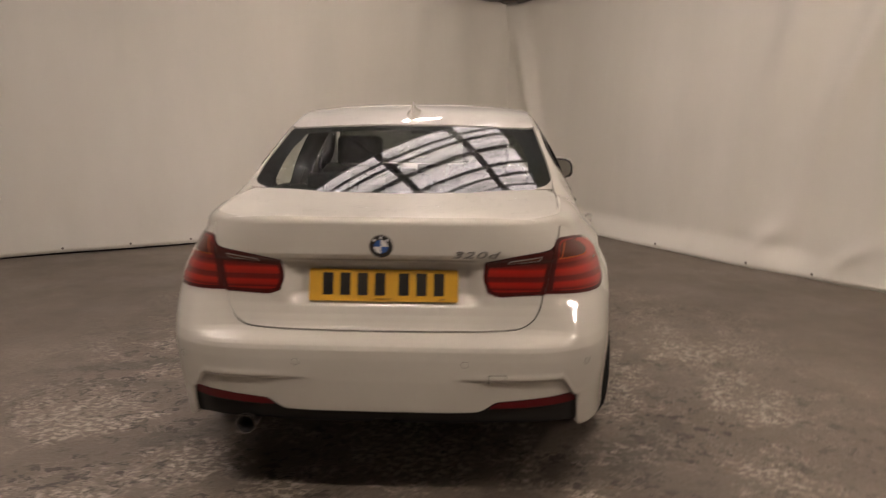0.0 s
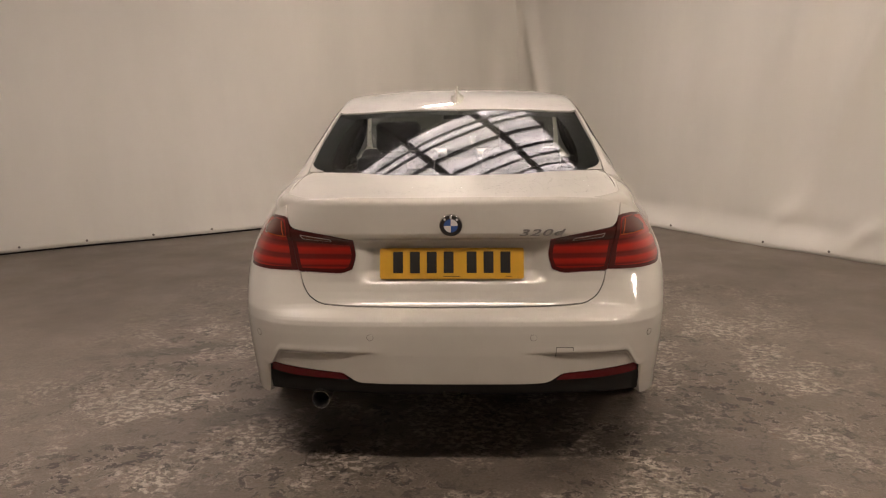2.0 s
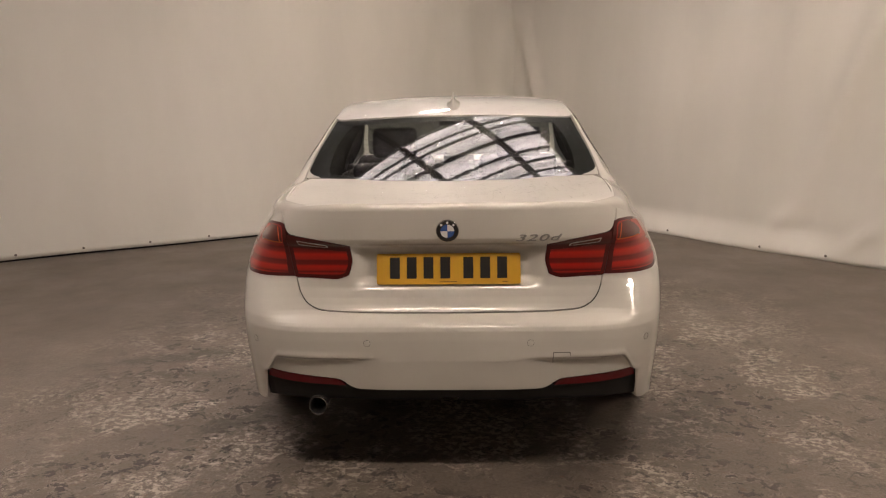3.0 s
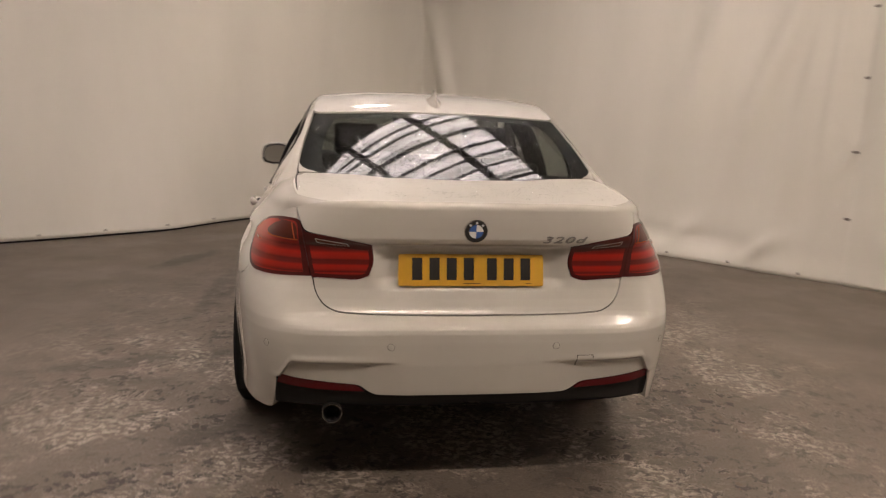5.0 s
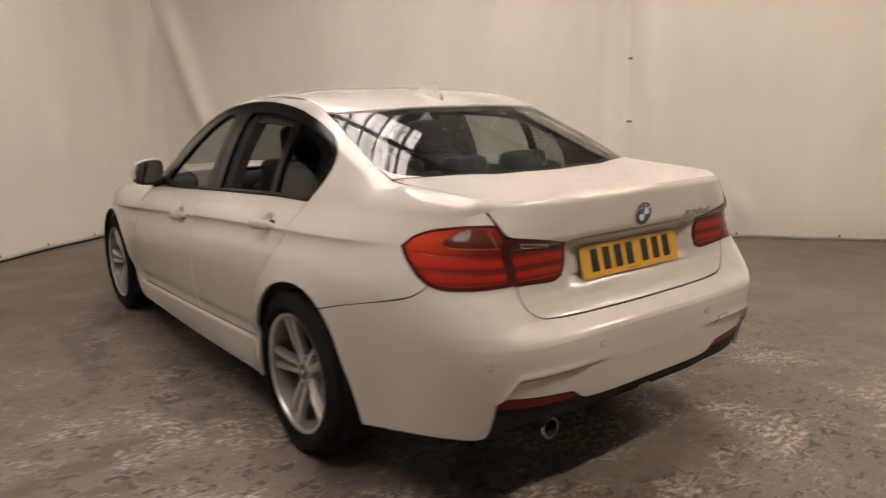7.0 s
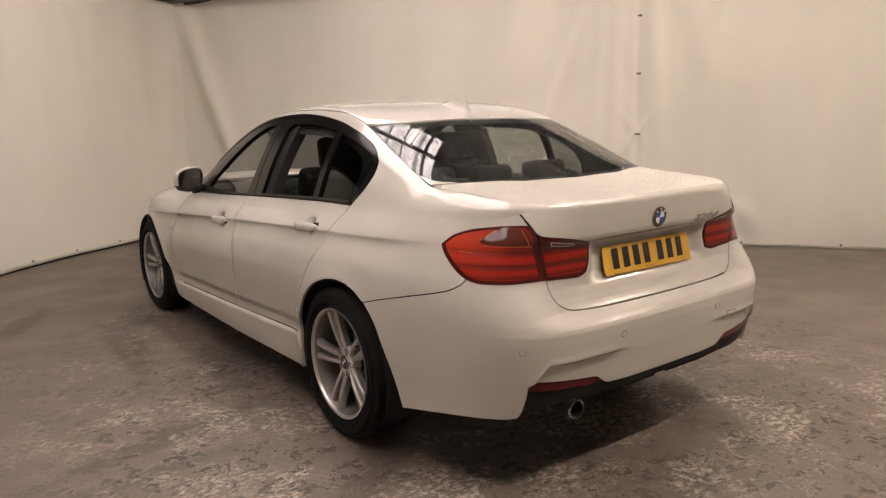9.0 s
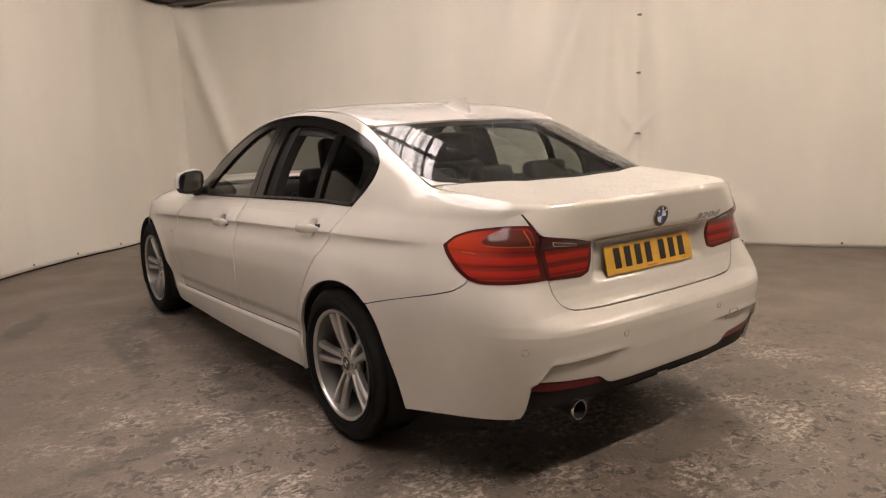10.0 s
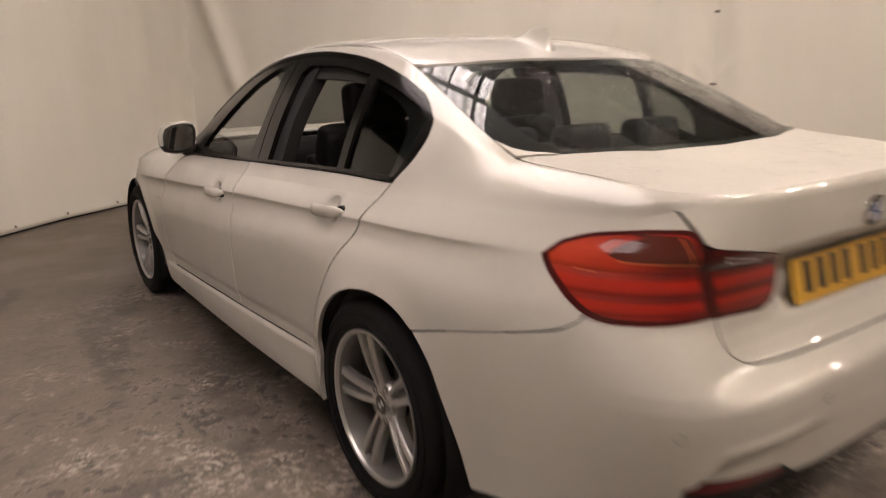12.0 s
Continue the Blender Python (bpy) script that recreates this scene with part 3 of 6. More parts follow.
def normals(fn, a, b, flip):
    """Surface normals, eased into each other where the side meets the upper body behind the doors."""
    a, b = np.asarray(a, float), np.asarray(b, float)
    n = plain_normals(fn, a, b)
    if fn is over:
        w = 0.5 * step(b, 0.40, 0.0) * step(a, 0.17, 0.28) * step(a, 1.05, 0.85)
        other = plain_normals(low_fn, np.interp(a, _edge[:, 1], _ss), 0 * b + 0.996)
        # the pillar rolls over into the rear pane
        roll = 0.92 * step(b, 0.74, 0.95) * step(b, 1.3, 1.1) * step(a, 0.60, 0.68) * step(a, 1.30, 1.18)
        n = n * (1 - roll)[:, None] + pane_slope(fn(a, b)) * roll[:, None]
    else:
        y = np.interp(np.abs(a), _ss, _edge[:, 1])
        w = 0.5 * step(b, 0.93, 1.0) * step(y, 0.17, 0.28) * step(y, 1.05, 0.85)
        other = plain_normals(over, y, 0 * b + 0.03) * np.where(a < 0, -1.0, 1.0)[:, None] ** np.array([1, 0, 0])
    n = n * (1 - w)[:, None] + other * w[:, None]
    n /= np.maximum(np.linalg.norm(n, axis=-1, keepdims=True), 1e-12)
    return -n if flip else n


def clip_cell(poly, x0, x1, y0, y1):
    for axis, lim, keep in ((0, x0, 1), (0, x1, -1), (1, y0, 1), (1, y1, -1)):
        out = []
        for i in range(len(poly)):
            p, q = poly[i - 1], poly[i]
            dp, dq = (p[axis] - lim) * keep, (q[axis] - lim) * keep
            if (dp < 0) != (dq < 0):
                t = dp / (dp - dq)
                out.append((p[0] + t * (q[0] - p[0]), p[1] + t * (q[1] - p[1])))
            if dq >= 0:
                out.append(q)
        poly = out
        if len(poly) < 3:
            return []
    return poly


def inside(poly, x, y):
    hit = False
    for i in range(len(poly)):
        (xa, ya), (xb, yb) = poly[i - 1], poly[i]
        if (ya > y) != (yb > y) and x < xa + (y - ya) / (yb - ya) * (xb - xa):
            hit = not hit
    return hit


def patch(poly, fn, ga, gb, flip, lift=0.0, keep=None):
    """The part of a surface within an outline, in the surface's own two coordinates. Returns points, normals and faces."""
    pts, index, faces = [], {}, []

    def vert(p):
        key = (round(p[0], 5), round(p[1], 5))
        if key not in index:
            index[key] = len(pts)
            pts.append(p)
        return index[key]
    pa = [p[0] for p in poly]
    for x0, x1 in zip(ga, ga[1:]):
        if x1 < min(pa) or x0 > max(pa):
            continue
        col = clip_cell(poly, x0, x1, -9.0, 9.0)
        if not col:
            continue
        edges = [(min(col[i - 1][1], col[i][1]), max(col[i - 1][1], col[i][1])) for i in range(len(col)) if not (col[i - 1][0] == col[i][0] and col[i][0] in (x0, x1))]
        lo, hi = min(p[1] for p in col), max(p[1] for p in col)
        for y0, y1 in zip(gb, gb[1:]):
            if y1 < lo or y0 > hi:
                continue
            if keep and not keep((x0 + x1) / 2, (y0 + y1) / 2):
                continue
            if any(b >= y0 and a <= y1 for a, b in edges):
                cell = clip_cell(col, x0, x1, y0, y1)
            else:
                cell = [(x0, y0), (x1, y0), (x1, y1), (x0, y1)] if inside(col, (x0 + x1) / 2, (y0 + y1) / 2) else []
            if len(cell) >= 3:
                walked = []
                for p in cell + cell[:1]:
                    k = vert(p)
                    if k in walked:
                        at = walked.index(k)
                        loop = walked[at:]
                        walked = walked[:at + 1]
                        if len(loop) >= 3 and abs(sum(pts[loop[i - 1]][0] * pts[loop[i]][1] - pts[loop[i]][0] * pts[loop[i - 1]][1] for i in range(len(loop)))) > 1e-8:
                            faces.append(loop)
                    else:
                        walked.append(k)
    if not pts:
        return np.zeros((0, 3)), np.zeros((0, 3)), []
    q = np.array(pts)
    n = normals(fn, q[:, 0], q[:, 1], flip)
    return fn(q[:, 0], q[:, 1]) + n * lift, n, faces


def skin(name, pieces, material, parent, label="", depth=0.014, mirror=False):
    """One panel out of surface patches: shaded by the true normals, with its edges turned in."""
    V, N, F = [], [], []
    for p, n, f in pieces:
        base = len(V)
        V += [Vector(q) for q in p]
        N += [Vector(q) for q in n]
        F += [[base + i for i in g] for g in f]
    # wind every face by its normals
    for g in F:
        turn = Vector((0, 0, 0))
        for k in range(1, len(g) - 1):
            turn += (V[g[k]] - V[g[0]]).cross(V[g[k + 1]] - V[g[0]])
        if turn.dot(N[g[0]]) < 0:
            g.reverse()
    count = {}
    for g in F:
        for k in range(len(g)):
            e = (g[k - 1], g[k])
            count[e] = count.get(e, 0) + 1
    low = {}
    if depth:
        for (a, b) in [e for e in count if (e[1], e[0]) not in count]:
            quad = []
            for i, key in ((b, "t"), (a, "t"), (a, "l"), (b, "l")):
                if (i, key) not in low:
                    low[i, key] = len(V)
                    V.append(V[i] if key == "t" else V[i] - depth * N[i])
                    N.append(None)
                quad.append(low[i, key])
            F.append(quad)
            edge = V[a] - V[b]
            out = edge.cross(N[b]) if edge.length > 1e-9 else Vector((0, 0, 1))
            for i in quad:
                N[i] = (N[i] or Vector((0, 0, 0))) - out.normalized() if out.length > 1e-12 else (N[i] or Vector((0, 0, 0)))
    if mirror:
        V = [Vector((-v.x, v.y, v.z)) for v in V]
        N = [Vector((-n.x, n.y, n.z)) for n in N]
        F = [g[::-1] for g in F]
    me = bpy.data.meshes.new(name)
    me.from_pydata([tuple(v) for v in V], [], [tuple(g) for g in F])
    me.shade_smooth()
    me.normals_split_custom_set_from_vertices([tuple(n.normalized()) if n.length > 1e-9 else (0, 0, 1) for n in N])
    me.materials.append(material)
    ob = new(name, me)
    ob.parent = parent
    if label:
        ob["label"] = label
    return ob


def dense(poly, size=0.02):
    out = []
    for i in range(len(poly)):
        p, q = poly[i - 1], poly[i]
        k = max(1, int(math.hypot(q[0] - p[0], q[1] - p[1]) / size))
        out += [(p[0] + (q[0] - p[0]) * t / k, p[1] + (q[1] - p[1]) * t / k) for t in range(k)]
    return out


def soften(poly, most=50):
    """The outline with its slight bends drawn as curves; true corners stay."""
    out = []
    for i in range(len(poly)):
        a, b, c = Vector(poly[i - 1]), Vector(poly[i]), Vector(poly[(i + 1) % len(poly)])
        e, f = b - a, c - b
        if e.length < 1e-6 or f.length < 1e-6 or math.degrees(e.angle(f)) > most:
            out.append(tuple(b))
            continue
        r = 0.46 * min(e.length, f.length)
        p, q = b - e.normalized() * r, b + f.normalized() * r
        for t in (0, 0.25, 0.5, 0.75, 1):
            w = p * (1 - t) ** 2 + b * 2 * t * (1 - t) + q * t * t
            out.append((w.x, w.y))
    return out


def shrink(poly, d):
    """The outline moved inwards by d."""
    n = len(poly)
    area = sum(poly[i - 1][0] * poly[i][1] - poly[i][0] * poly[i - 1][1] for i in range(n))
    sg = 1 if area > 0 else -1
    out = []
    for i in range(n):
        a, b, c = Vector(poly[i - 1]), Vector(poly[i]), Vector(poly[(i + 1) % n])
        e, f = (b - a), (c - b)
        if e.length < 1e-7 or f.length < 1e-7:
            continue
        n1, n2 = Vector((-e.y, e.x)).normalized(), Vector((-f.y, f.x)).normalized()
        m = n1 + n2
        m = m / max(m.dot(m) / 2, 0.5)
        out.append((b.x + sg * d * m.x, b.y + sg * d * m.y))
    return out


GAP = 0.0020
GS = np.concatenate([np.linspace(-S_REAR, S_REAR, 201), np.linspace(S_REAR, S_SIDE, 130)[1:], np.linspace(S_SIDE, S_END, 70)[1:]])
GT = np.unique(np.round(np.concatenate([np.linspace(0, 1, 76), np.linspace(0.17, 0.38, 26), np.linspace(0.86, 0.97, 16)]), 5))
ZB = 0.15
tz = lambda s, t: ZB + t * (shoulder(s) - ZB)
low_fn = lambda s, t: around(s, tz(s, t))
GY = np.concatenate([Y0 + (0.30 - Y0) * np.linspace(0, 1, 34) ** 1.6, np.linspace(0.30, Y1, 230)[1:]])
GV = np.linspace(0, 2, 81)


def side_pieces(outline, lift=0.0, gap=GAP, both=True, top=2.0):
    """Patches of a panel given by its outline in side view; entries are ("x" or "y", place, height)."""
    sz = [(s_of(k, c, z), z) for k, c, z in outline]
    sz = soften(sz)
    sz = dense(shrink(sz, gap) if gap else sz, 0.015)
    lowp = [(s, (z - ZB) / (float(shoulder(s)) - ZB)) for s, z in sz]
    got = []
    if min(p[1] for p in lowp) < 1:
        got.append(patch(lowp, low_fn, GS, GT, False, lift))
    if both and max(p[1] for p in lowp) > 1:
        upp = []
        for s, z in sz:
            y = float(around(s, min(z, float(shoulder(s))))[1])
            upp.append((y, min(v_of(y, z), top)))
        got.append(patch(upp, over, GY, GV, False, lift))
    return got


def flared(yc, r, r1, a0, a1, n=16):
    """Rear wheel arch: its radius grows from r to r1 towards the bumper."""
    out = []
    for i in range(n + 1):
        a = a0 + (a1 - a0) * i / n
        k = r + (r1 - r) * float(step(a, 72, a1))
        out.append(("y", yc + k * math.cos(radians(a)), HUB + 0.015 + k * math.sin(radians(a))))
    return out


def arc_pts(yc, r, a0, a1, n=14):
    return [("y", yc + r * math.cos(radians(a0 + (a1 - a0) * i / n)), HUB + 0.015 + r * math.sin(radians(a0 + (a1 - a0) * i / n))) for i in range(n + 1)]


# ---------------- the car ----------------
car = new("car")
tagged(car, "white four-door saloon car, wet with rain, parked on the concrete floor", "car")

Y = lambda y, z: ("y", y, z)
X = lambda x, z: ("x", x, z)
flipx = lambda piece: (piece[0] * [-1, 1, 1], piece[1] * [-1, 1, 1], piece[2])

SEAM = [Y(0.795, 0.655), Y(0.69, 0.684), Y(0.563, 0.715), Y(0.401, 0.754), Y(0.335, 0.773), Y(0.295, 0.800)]
ARCH_REAR = [Y(0.719, 0.573), Y(0.664, 0.443), Y(0.603, 0.263)]
DOOR_CUT = [Y(1.075, 1.008), Y(1.120, 0.933), Y(1.165, 0.843), Y(1.265, 0.737), Y(1.343, 0.617), Y(1.400, 0.497), Y(1.428, 0.385)]
B_CUT = [Y(2.128, 0.973), Y(2.150, 0.91), Y(2.160, 0.82), Y(2.164, 0.70), Y(2.172, 0.54), Y(2.200, 0.352)]
LID_EDGE = [X(0.0, 0.681), X(0.207, 0.682), X(0.378, 0.685), X(0.475, 0.691), X(0.520, 0.714), X(0.545, 0.757), X(0.553, 0.803)]

# black inner shell, added as the shade within the panel gaps, and the wheel wells
well = lambda s, t: not any(math.hypot(around(s, tz(s, t))[1] - ya, tz(s, t) - HUB) < 0.40 for ya in (AXLE_R, AXLE_F)) and tz(s, t) > (0.36 if around(s, tz(s, t))[1] < 0.75 else 0.24)
gs2, gt2 = GS[::3], np.linspace(0, 1, 24)
inner = patch([(0, 0), (S_END, 0), (S_END, 0.985), (0, 0.985)], low_fn, gs2[gs2 >= 0], gt2, False, -0.018, well)
inner_up = patch([(0.20, 0.0), (0.20, 1.0), (1.0, 1.0), (1.0, 0.0)], over, GY[::2], GV[::2], False, -0.018, lambda y, v: over(y, v)[2] < 1.09 or y < 0.9)
for left in (True, False):
    skin("inner_shell", [inner, inner_up], SHADOW_GAP, car, "black inner shell added to keep the panel gaps in shade", depth=0, mirror=left)
for yy in (AXLE_R, AXLE_F):
    for sx in (-1, 1):
        bm = bmesh.new()
        n = 28
        rows = []
        for xx, rr in ((0.885, 0.375), (0.60, 0.39), (0.58, 0.2)):
            rows.append([bm.verts.new((sx * xx, yy + rr * math.cos(math.pi * (k / n * 1.3 - 0.15)), HUB + rr * math.sin(math.pi * (k / n * 1.3 - 0.15)))) for k in range(n + 1)])
        for a, b in zip(rows, rows[1:]):
            for k in range(n):
                bm.faces.new((a[k], a[k + 1], b[k + 1], b[k]))
        part("wheel_arch_liner", bm, SHADOW_GAP, car, "black wheel arch liner", 40)

# rear bumper, one piece from arch to arch
half = [X(0.0, 0.404), X(0.20, 0.405), X(0.333, 0.407), X(0.356, 0.416), X(0.390, 0.441), X(0.405, 0.446), X(0.517, 0.457), X(0.658, 0.471), X(0.672, 0.464), X(0.678, 0.40), X(0.684, 0.360), X(0.692, 0.335), Y(0.140, 0.328), Y(0.262, 0.314), Y(0.434, 0.292), Y(0.603, 0.262)]
half += ARCH_REAR[1::-1] + [Y(0.757, 0.620)] + SEAM + [Y(0.284, 0.822), Y(0.245, 0.818), X(0.68, 0.817), X(0.566, 0.817)] + LID_EDGE[::-1]
sz = [(s_of(*p), p[2]) for p in half]
whole = sz + [(-s, z) for s, z in reversed(sz[1:-1])]
whole = dense(shrink(soften(whole), GAP), 0.012)
flat = lambda pts: [(s, (z - ZB) / (float(shoulder(s)) - ZB)) for s, z in pts]
GT_FINE = np.unique(np.concatenate([GT, np.linspace(0.51, 0.60, 28), np.linspace(0.33, 0.47, 66)]))
GS_FINE = np.unique(np.concatenate([GS, np.linspace(-0.80, -0.55, 90), np.linspace(0.55, 0.80, 90)]))
bumper = skin("rear_bumper", [patch(flat(whole), low_fn, GS_FINE, GT_FINE, False)], PAINT, car, "white rear bumper with stepped lower corners", depth=0.03)

# boot lid: tail face and deck in one
half = LID_EDGE + [X(0.489, 0.802), X(0.399, 0.796), X(0.362, 0.811), X(0.345, 0.857), X(0.354, 0.918), X(0.464, 0.944), X(0.584, 0.961), X(0.5985, 0.998), X(0.6060, 1.02), X(0.6120, 1.05), X(0.6135, 1.13), X(0.0, 1.13)]
sz = [(s_of(*p), p[2]) for p in half]
whole = sz + [(-s, z) for s, z in reversed(sz[1:-1])]
whole = dense(shrink(soften(whole), GAP), 0.012)
GT_LID = np.unique(np.concatenate([GT, np.linspace(0.955, 1.0, 20), np.linspace(0.64, 0.70, 8), np.linspace(0.78, 0.88, 20), np.linspace(0.56, 0.64, 16)]))
face = patch(flat(whole), low_fn, GS, GT_LID, False)
y_lip = float(around(s_of("x", 0.609, 1.055), 1.055)[1])
deck_poly = dense([(Y0 - 0.01, -0.2), (y_lip, -0.2), (y_lip, 0.0), (y_lip + 0.04, 0.80), (0.31, 1.003), (0.42, 1.010), (0.62, 1.010), (0.674, 1.015), (0.662, 1.05), (0.613, 1.12), (0.571, 1.25), (0.517, 1.55), (0.498, 2.1), (Y0 - 0.01, 2.1)], 0.02)
deck = patch(deck_poly, over, GY, GV, False)
# the deck stays flat right up to the glass
fore = (deck[0][:, 1] > 0.40) & (deck[1][:, 2] > 0.5)
deck[1][fore, 1] = -0.06 * deck[1][fore, 2]
deck[1][fore] /= np.linalg.norm(deck[1][fore], axis=1)[:, None]
boot = skin("boot_lid", [face, deck, flipx(deck)], PAINT, car, "white boot lid with a raised rear lip", depth=0.02)

# side panels
DLO = [Y(1.072, 1.008), Y(1.010, 1.075), Y(0.988, 1.135), Y(1.006, 1.186), Y(1.079, 1.243), Y(1.226, 1.302), Y(1.395, 1.349), Y(1.556, 1.374), Y(1.790, 1.392), Y(2.005, 1.388), Y(2.224, 1.366), Y(2.446, 1.309), Y(2.651, 1.216), Y(2.798, 1.122), Y(2.880, 1.030), Y(2.90, 0.945)]
quarter = [Y(1.405, 0.245), Y(1.422, 0.372)] + DOOR_CUT[::-1]
quarter += DLO[1:-1] + [Y(2.895, 0.965), Y(3.0, 0.985), Y(2.93, 1.085), Y(2.8, 1.160), Y(2.5, 1.310), Y(2.18, 1.398), Y(1.8, 1.420), Y(1.4, 1.396), Y(1.22, 1.349), Y(0.95, 1.240), Y(0.80, 1.170), Y(0.72, 1.128), Y(0.68, 1.110), Y(0.65, 1.101), Y(0.45, 1.0915), Y(0.29, 1.078)]
quarter += [X(0.614, 1.057), X(0.607, 1.022), X(0.602, 0.990), Y(0.245, 0.984), Y(0.342, 0.966), Y(0.398, 0.945), Y(0.420, 0.923), Y(0.402, 0.906), Y(0.324, 0.852), Y(0.284, 0.828), Y(0.292, 0.802)]
quarter += SEAM[::-1][1:] + [p for p in reversed(flared(AXLE_R, 0.352, 0.386, 14, 127, 18))] + [Y(1.378, 0.38), Y(1.385, 0.30), Y(1.39, 0.245)]
rear_door = DOOR_CUT[::-1] + [Y(1.341, 1.006), Y(1.678, 0.993)] + B_CUT
front_door = B_CUT[::-1] + [Y(2.468, 0.956), Y(2.88, 0.938), Y(3.04, 0.900), Y(3.13, 0.800), Y(3.248, 0.678), Y(3.29, 0.582), Y(3.28, 0.45), Y(3.235, 0.312)]
fender = [Y(3.235, 0.312), Y(3.28, 0.45), Y(3.29, 0.582), Y(3.248, 0.678), Y(3.13, 0.800), Y(3.04, 0.900), Y(2.885, 0.938), Y(2.91, 0.964), Y(3.03, 0.978), Y(3.2, 0.958), Y(3.6, 0.92), Y(4.1, 0.835), Y(4.35, 0.765), Y(4.38, 0.65), Y(4.30, 0.60), Y(4.24, 0.50)]
fender += [p for p in arc_pts(AXLE_F, 0.358, 24, 165, 18)] + [Y(3.410, 0.36), Y(3.36, 0.235), Y(3.26, 0.235)]
skirt = [Y(1.385, 0.225), Y(1.39, 0.32), Y(1.425, 0.385), Y(2.195, 0.3515), Y(3.235, 0.311), Y(3.34, 0.304), Y(3.325, 0.225), Y(3.28, 0.205), Y(2.4, 0.203)]
cut = {nm: side_pieces(outline, gap=0.0038 if "door" in nm else GAP, top=0.998) for nm, outline in (("quarter_panel", quarter), ("rear_door", rear_door), ("front_door", front_door), ("front_wing", fender))}
cut_skirt = side_pieces(skirt, 0.006, 0.0002)
door = {}
for left in (True, False):
    skin("quarter_panel", cut["quarter_panel"], PAINT, car, "white rear wing running up into the roof pillar", mirror=left)
    door[left, 0] = skin("rear_door", cut["rear_door"], PAINT, car, "white rear door with its window wound down" if left else "white rear door", mirror=left)
    door[left, 1] = skin("front_door", cut["front_door"], PAINT, car, "white front door", mirror=left)
    skin("front_wing", cut["front_wing"], PAINT, car, mirror=left)
    skin("side_skirt", cut_skirt, PAINT, car, "white side skirt along the sill", depth=0.03, mirror=left)

# nose: bumper, grille and headlamps in plain form
front_low = patch([(s_of("y", 4.24, 0.4), 0.0), (S_END, 0.0), (S_END, 1.0), (s_of("y", 4.40, 0.6), 1.0), (s_of("y", 4.38, 0.6), 0.72), (s_of("y", 4.30, 0.55), 0.62), (s_of("y", 4.24, 0.4), 0.50)], low_fn, GS[GS > 3], GT, False)
skin("front_bumper", [front_low, flipx(front_low)], PAINT, car, depth=0.02)
for sx in (-1, 1):
    gx = [S_END - 0.62, S_END - 0.28]
    lampf = patch([(gx[0], 0.80), (gx[1], 0.80), (gx[1], 0.95), (gx[0], 0.98)], low_fn, GS[GS > 3], GT, False, 0.004)
    skin("headlamp", [lampf], CLEAR_GLASS, car, "clear headlamp", depth=0.02, mirror=sx < 0)
    gr = patch([(S_END - 0.22, 0.66), (S_END - 0.02, 0.66), (S_END - 0.02, 0.95), (S_END - 0.2, 0.95)], low_fn, GS[GS > 3], GT, False, 0.005)
    skin("grille", [gr], BLACK_TRIM, car, "black grille", depth=0.02, mirror=sx < 0)


# roof, glass, bonnet
def top_patch(poly, lift=0.0):
    p = patch(dense(poly, 0.03), over, GY, GV, False, lift)
    return [p, flipx(p)]


skin("roof", top_patch([(1.240, 1.005), (1.209, 1.06), (1.178, 1.25), (1.158, 1.5), (1.142, 2.1), (2.265, 2.1), (2.255, 1.6), (2.22, 1.3), (2.17, 1.005), (1.8, 1.005)]), WET_PAINT, car, "white roof beaded with rain", depth=0.01)
REAR_PANE = [(0.672, 1.055), (0.625, 1.12), (0.580, 1.25), (0.525, 1.55), (0.506, 2.1), (1.134, 2.1), (1.150, 1.5), (1.170, 1.25), (1.203, 1.06), (1.195, 1.022), (0.95, 1.010), (0.74, 1.010), (0.690, 1.020)]


def pane_normals(pieces):
    """The rear pane shaded by its one smooth sheet."""
    return [(p, pane_slope(p), f) for p, n, f in pieces]


rear_window = skin("rear_window", pane_normals(top_patch(REAR_PANE, -0.004)), REAR_GLASS, car, "tinted rear window beaded with rain", depth=0)


corner = top_patch([(0.612, 1.142), (0.672, 1.052), (0.690, 1.016), (0.775, 1.004), (0.722, 1.038), (0.690, 1.072), (0.655, 1.112)], 0.0012)
for piece in corner:
    skin("window_corner", [piece], PAINT, car, "white rounded corner of the rear window opening", depth=0.006)

frit = []
for strip in ([(1.135, 2.1), (1.151, 1.5), (1.171, 1.25), (1.203, 1.06), (1.125, 1.19), (1.112, 1.30), (1.098, 1.5), (1.086, 2.1)],
              [(0.672, 1.055), (0.625, 1.12), (0.580, 1.25), (0.525, 1.55), (0.506, 2.1), (0.530, 2.1), (0.550, 1.55), (0.607, 1.27), (0.650, 1.20)],
              [(0.668, 1.085), (0.650, 1.20), (0.72, 1.165), (0.85, 1.15), (1.0, 1.155), (1.125, 1.19), (1.203, 1.06), (1.195, 1.022), (0.95, 1.010), (0.74, 1.010), (0.690, 1.020)]):
    frit += top_patch(strip, -0.007)
skin("window_border", pane_normals(frit), FRIT, rear_window, "black printed glass border", depth=0)
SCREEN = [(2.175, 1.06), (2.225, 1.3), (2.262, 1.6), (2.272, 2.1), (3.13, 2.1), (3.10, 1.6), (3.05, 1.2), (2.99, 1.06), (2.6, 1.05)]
skin("windscreen", top_patch(SCREEN, -0.003), WINDSCREEN, car, "windscreen with its tint deepened to dim the view through", depth=0)
skin("bonnet", top_patch([(3.10, 0.98), (3.12, 1.2), (3.17, 1.6), (3.19, 2.1), (4.50, 2.1), (4.46, 1.3), (4.34, 0.95), (3.6, 0.93)]), PAINT, car, depth=0.02)

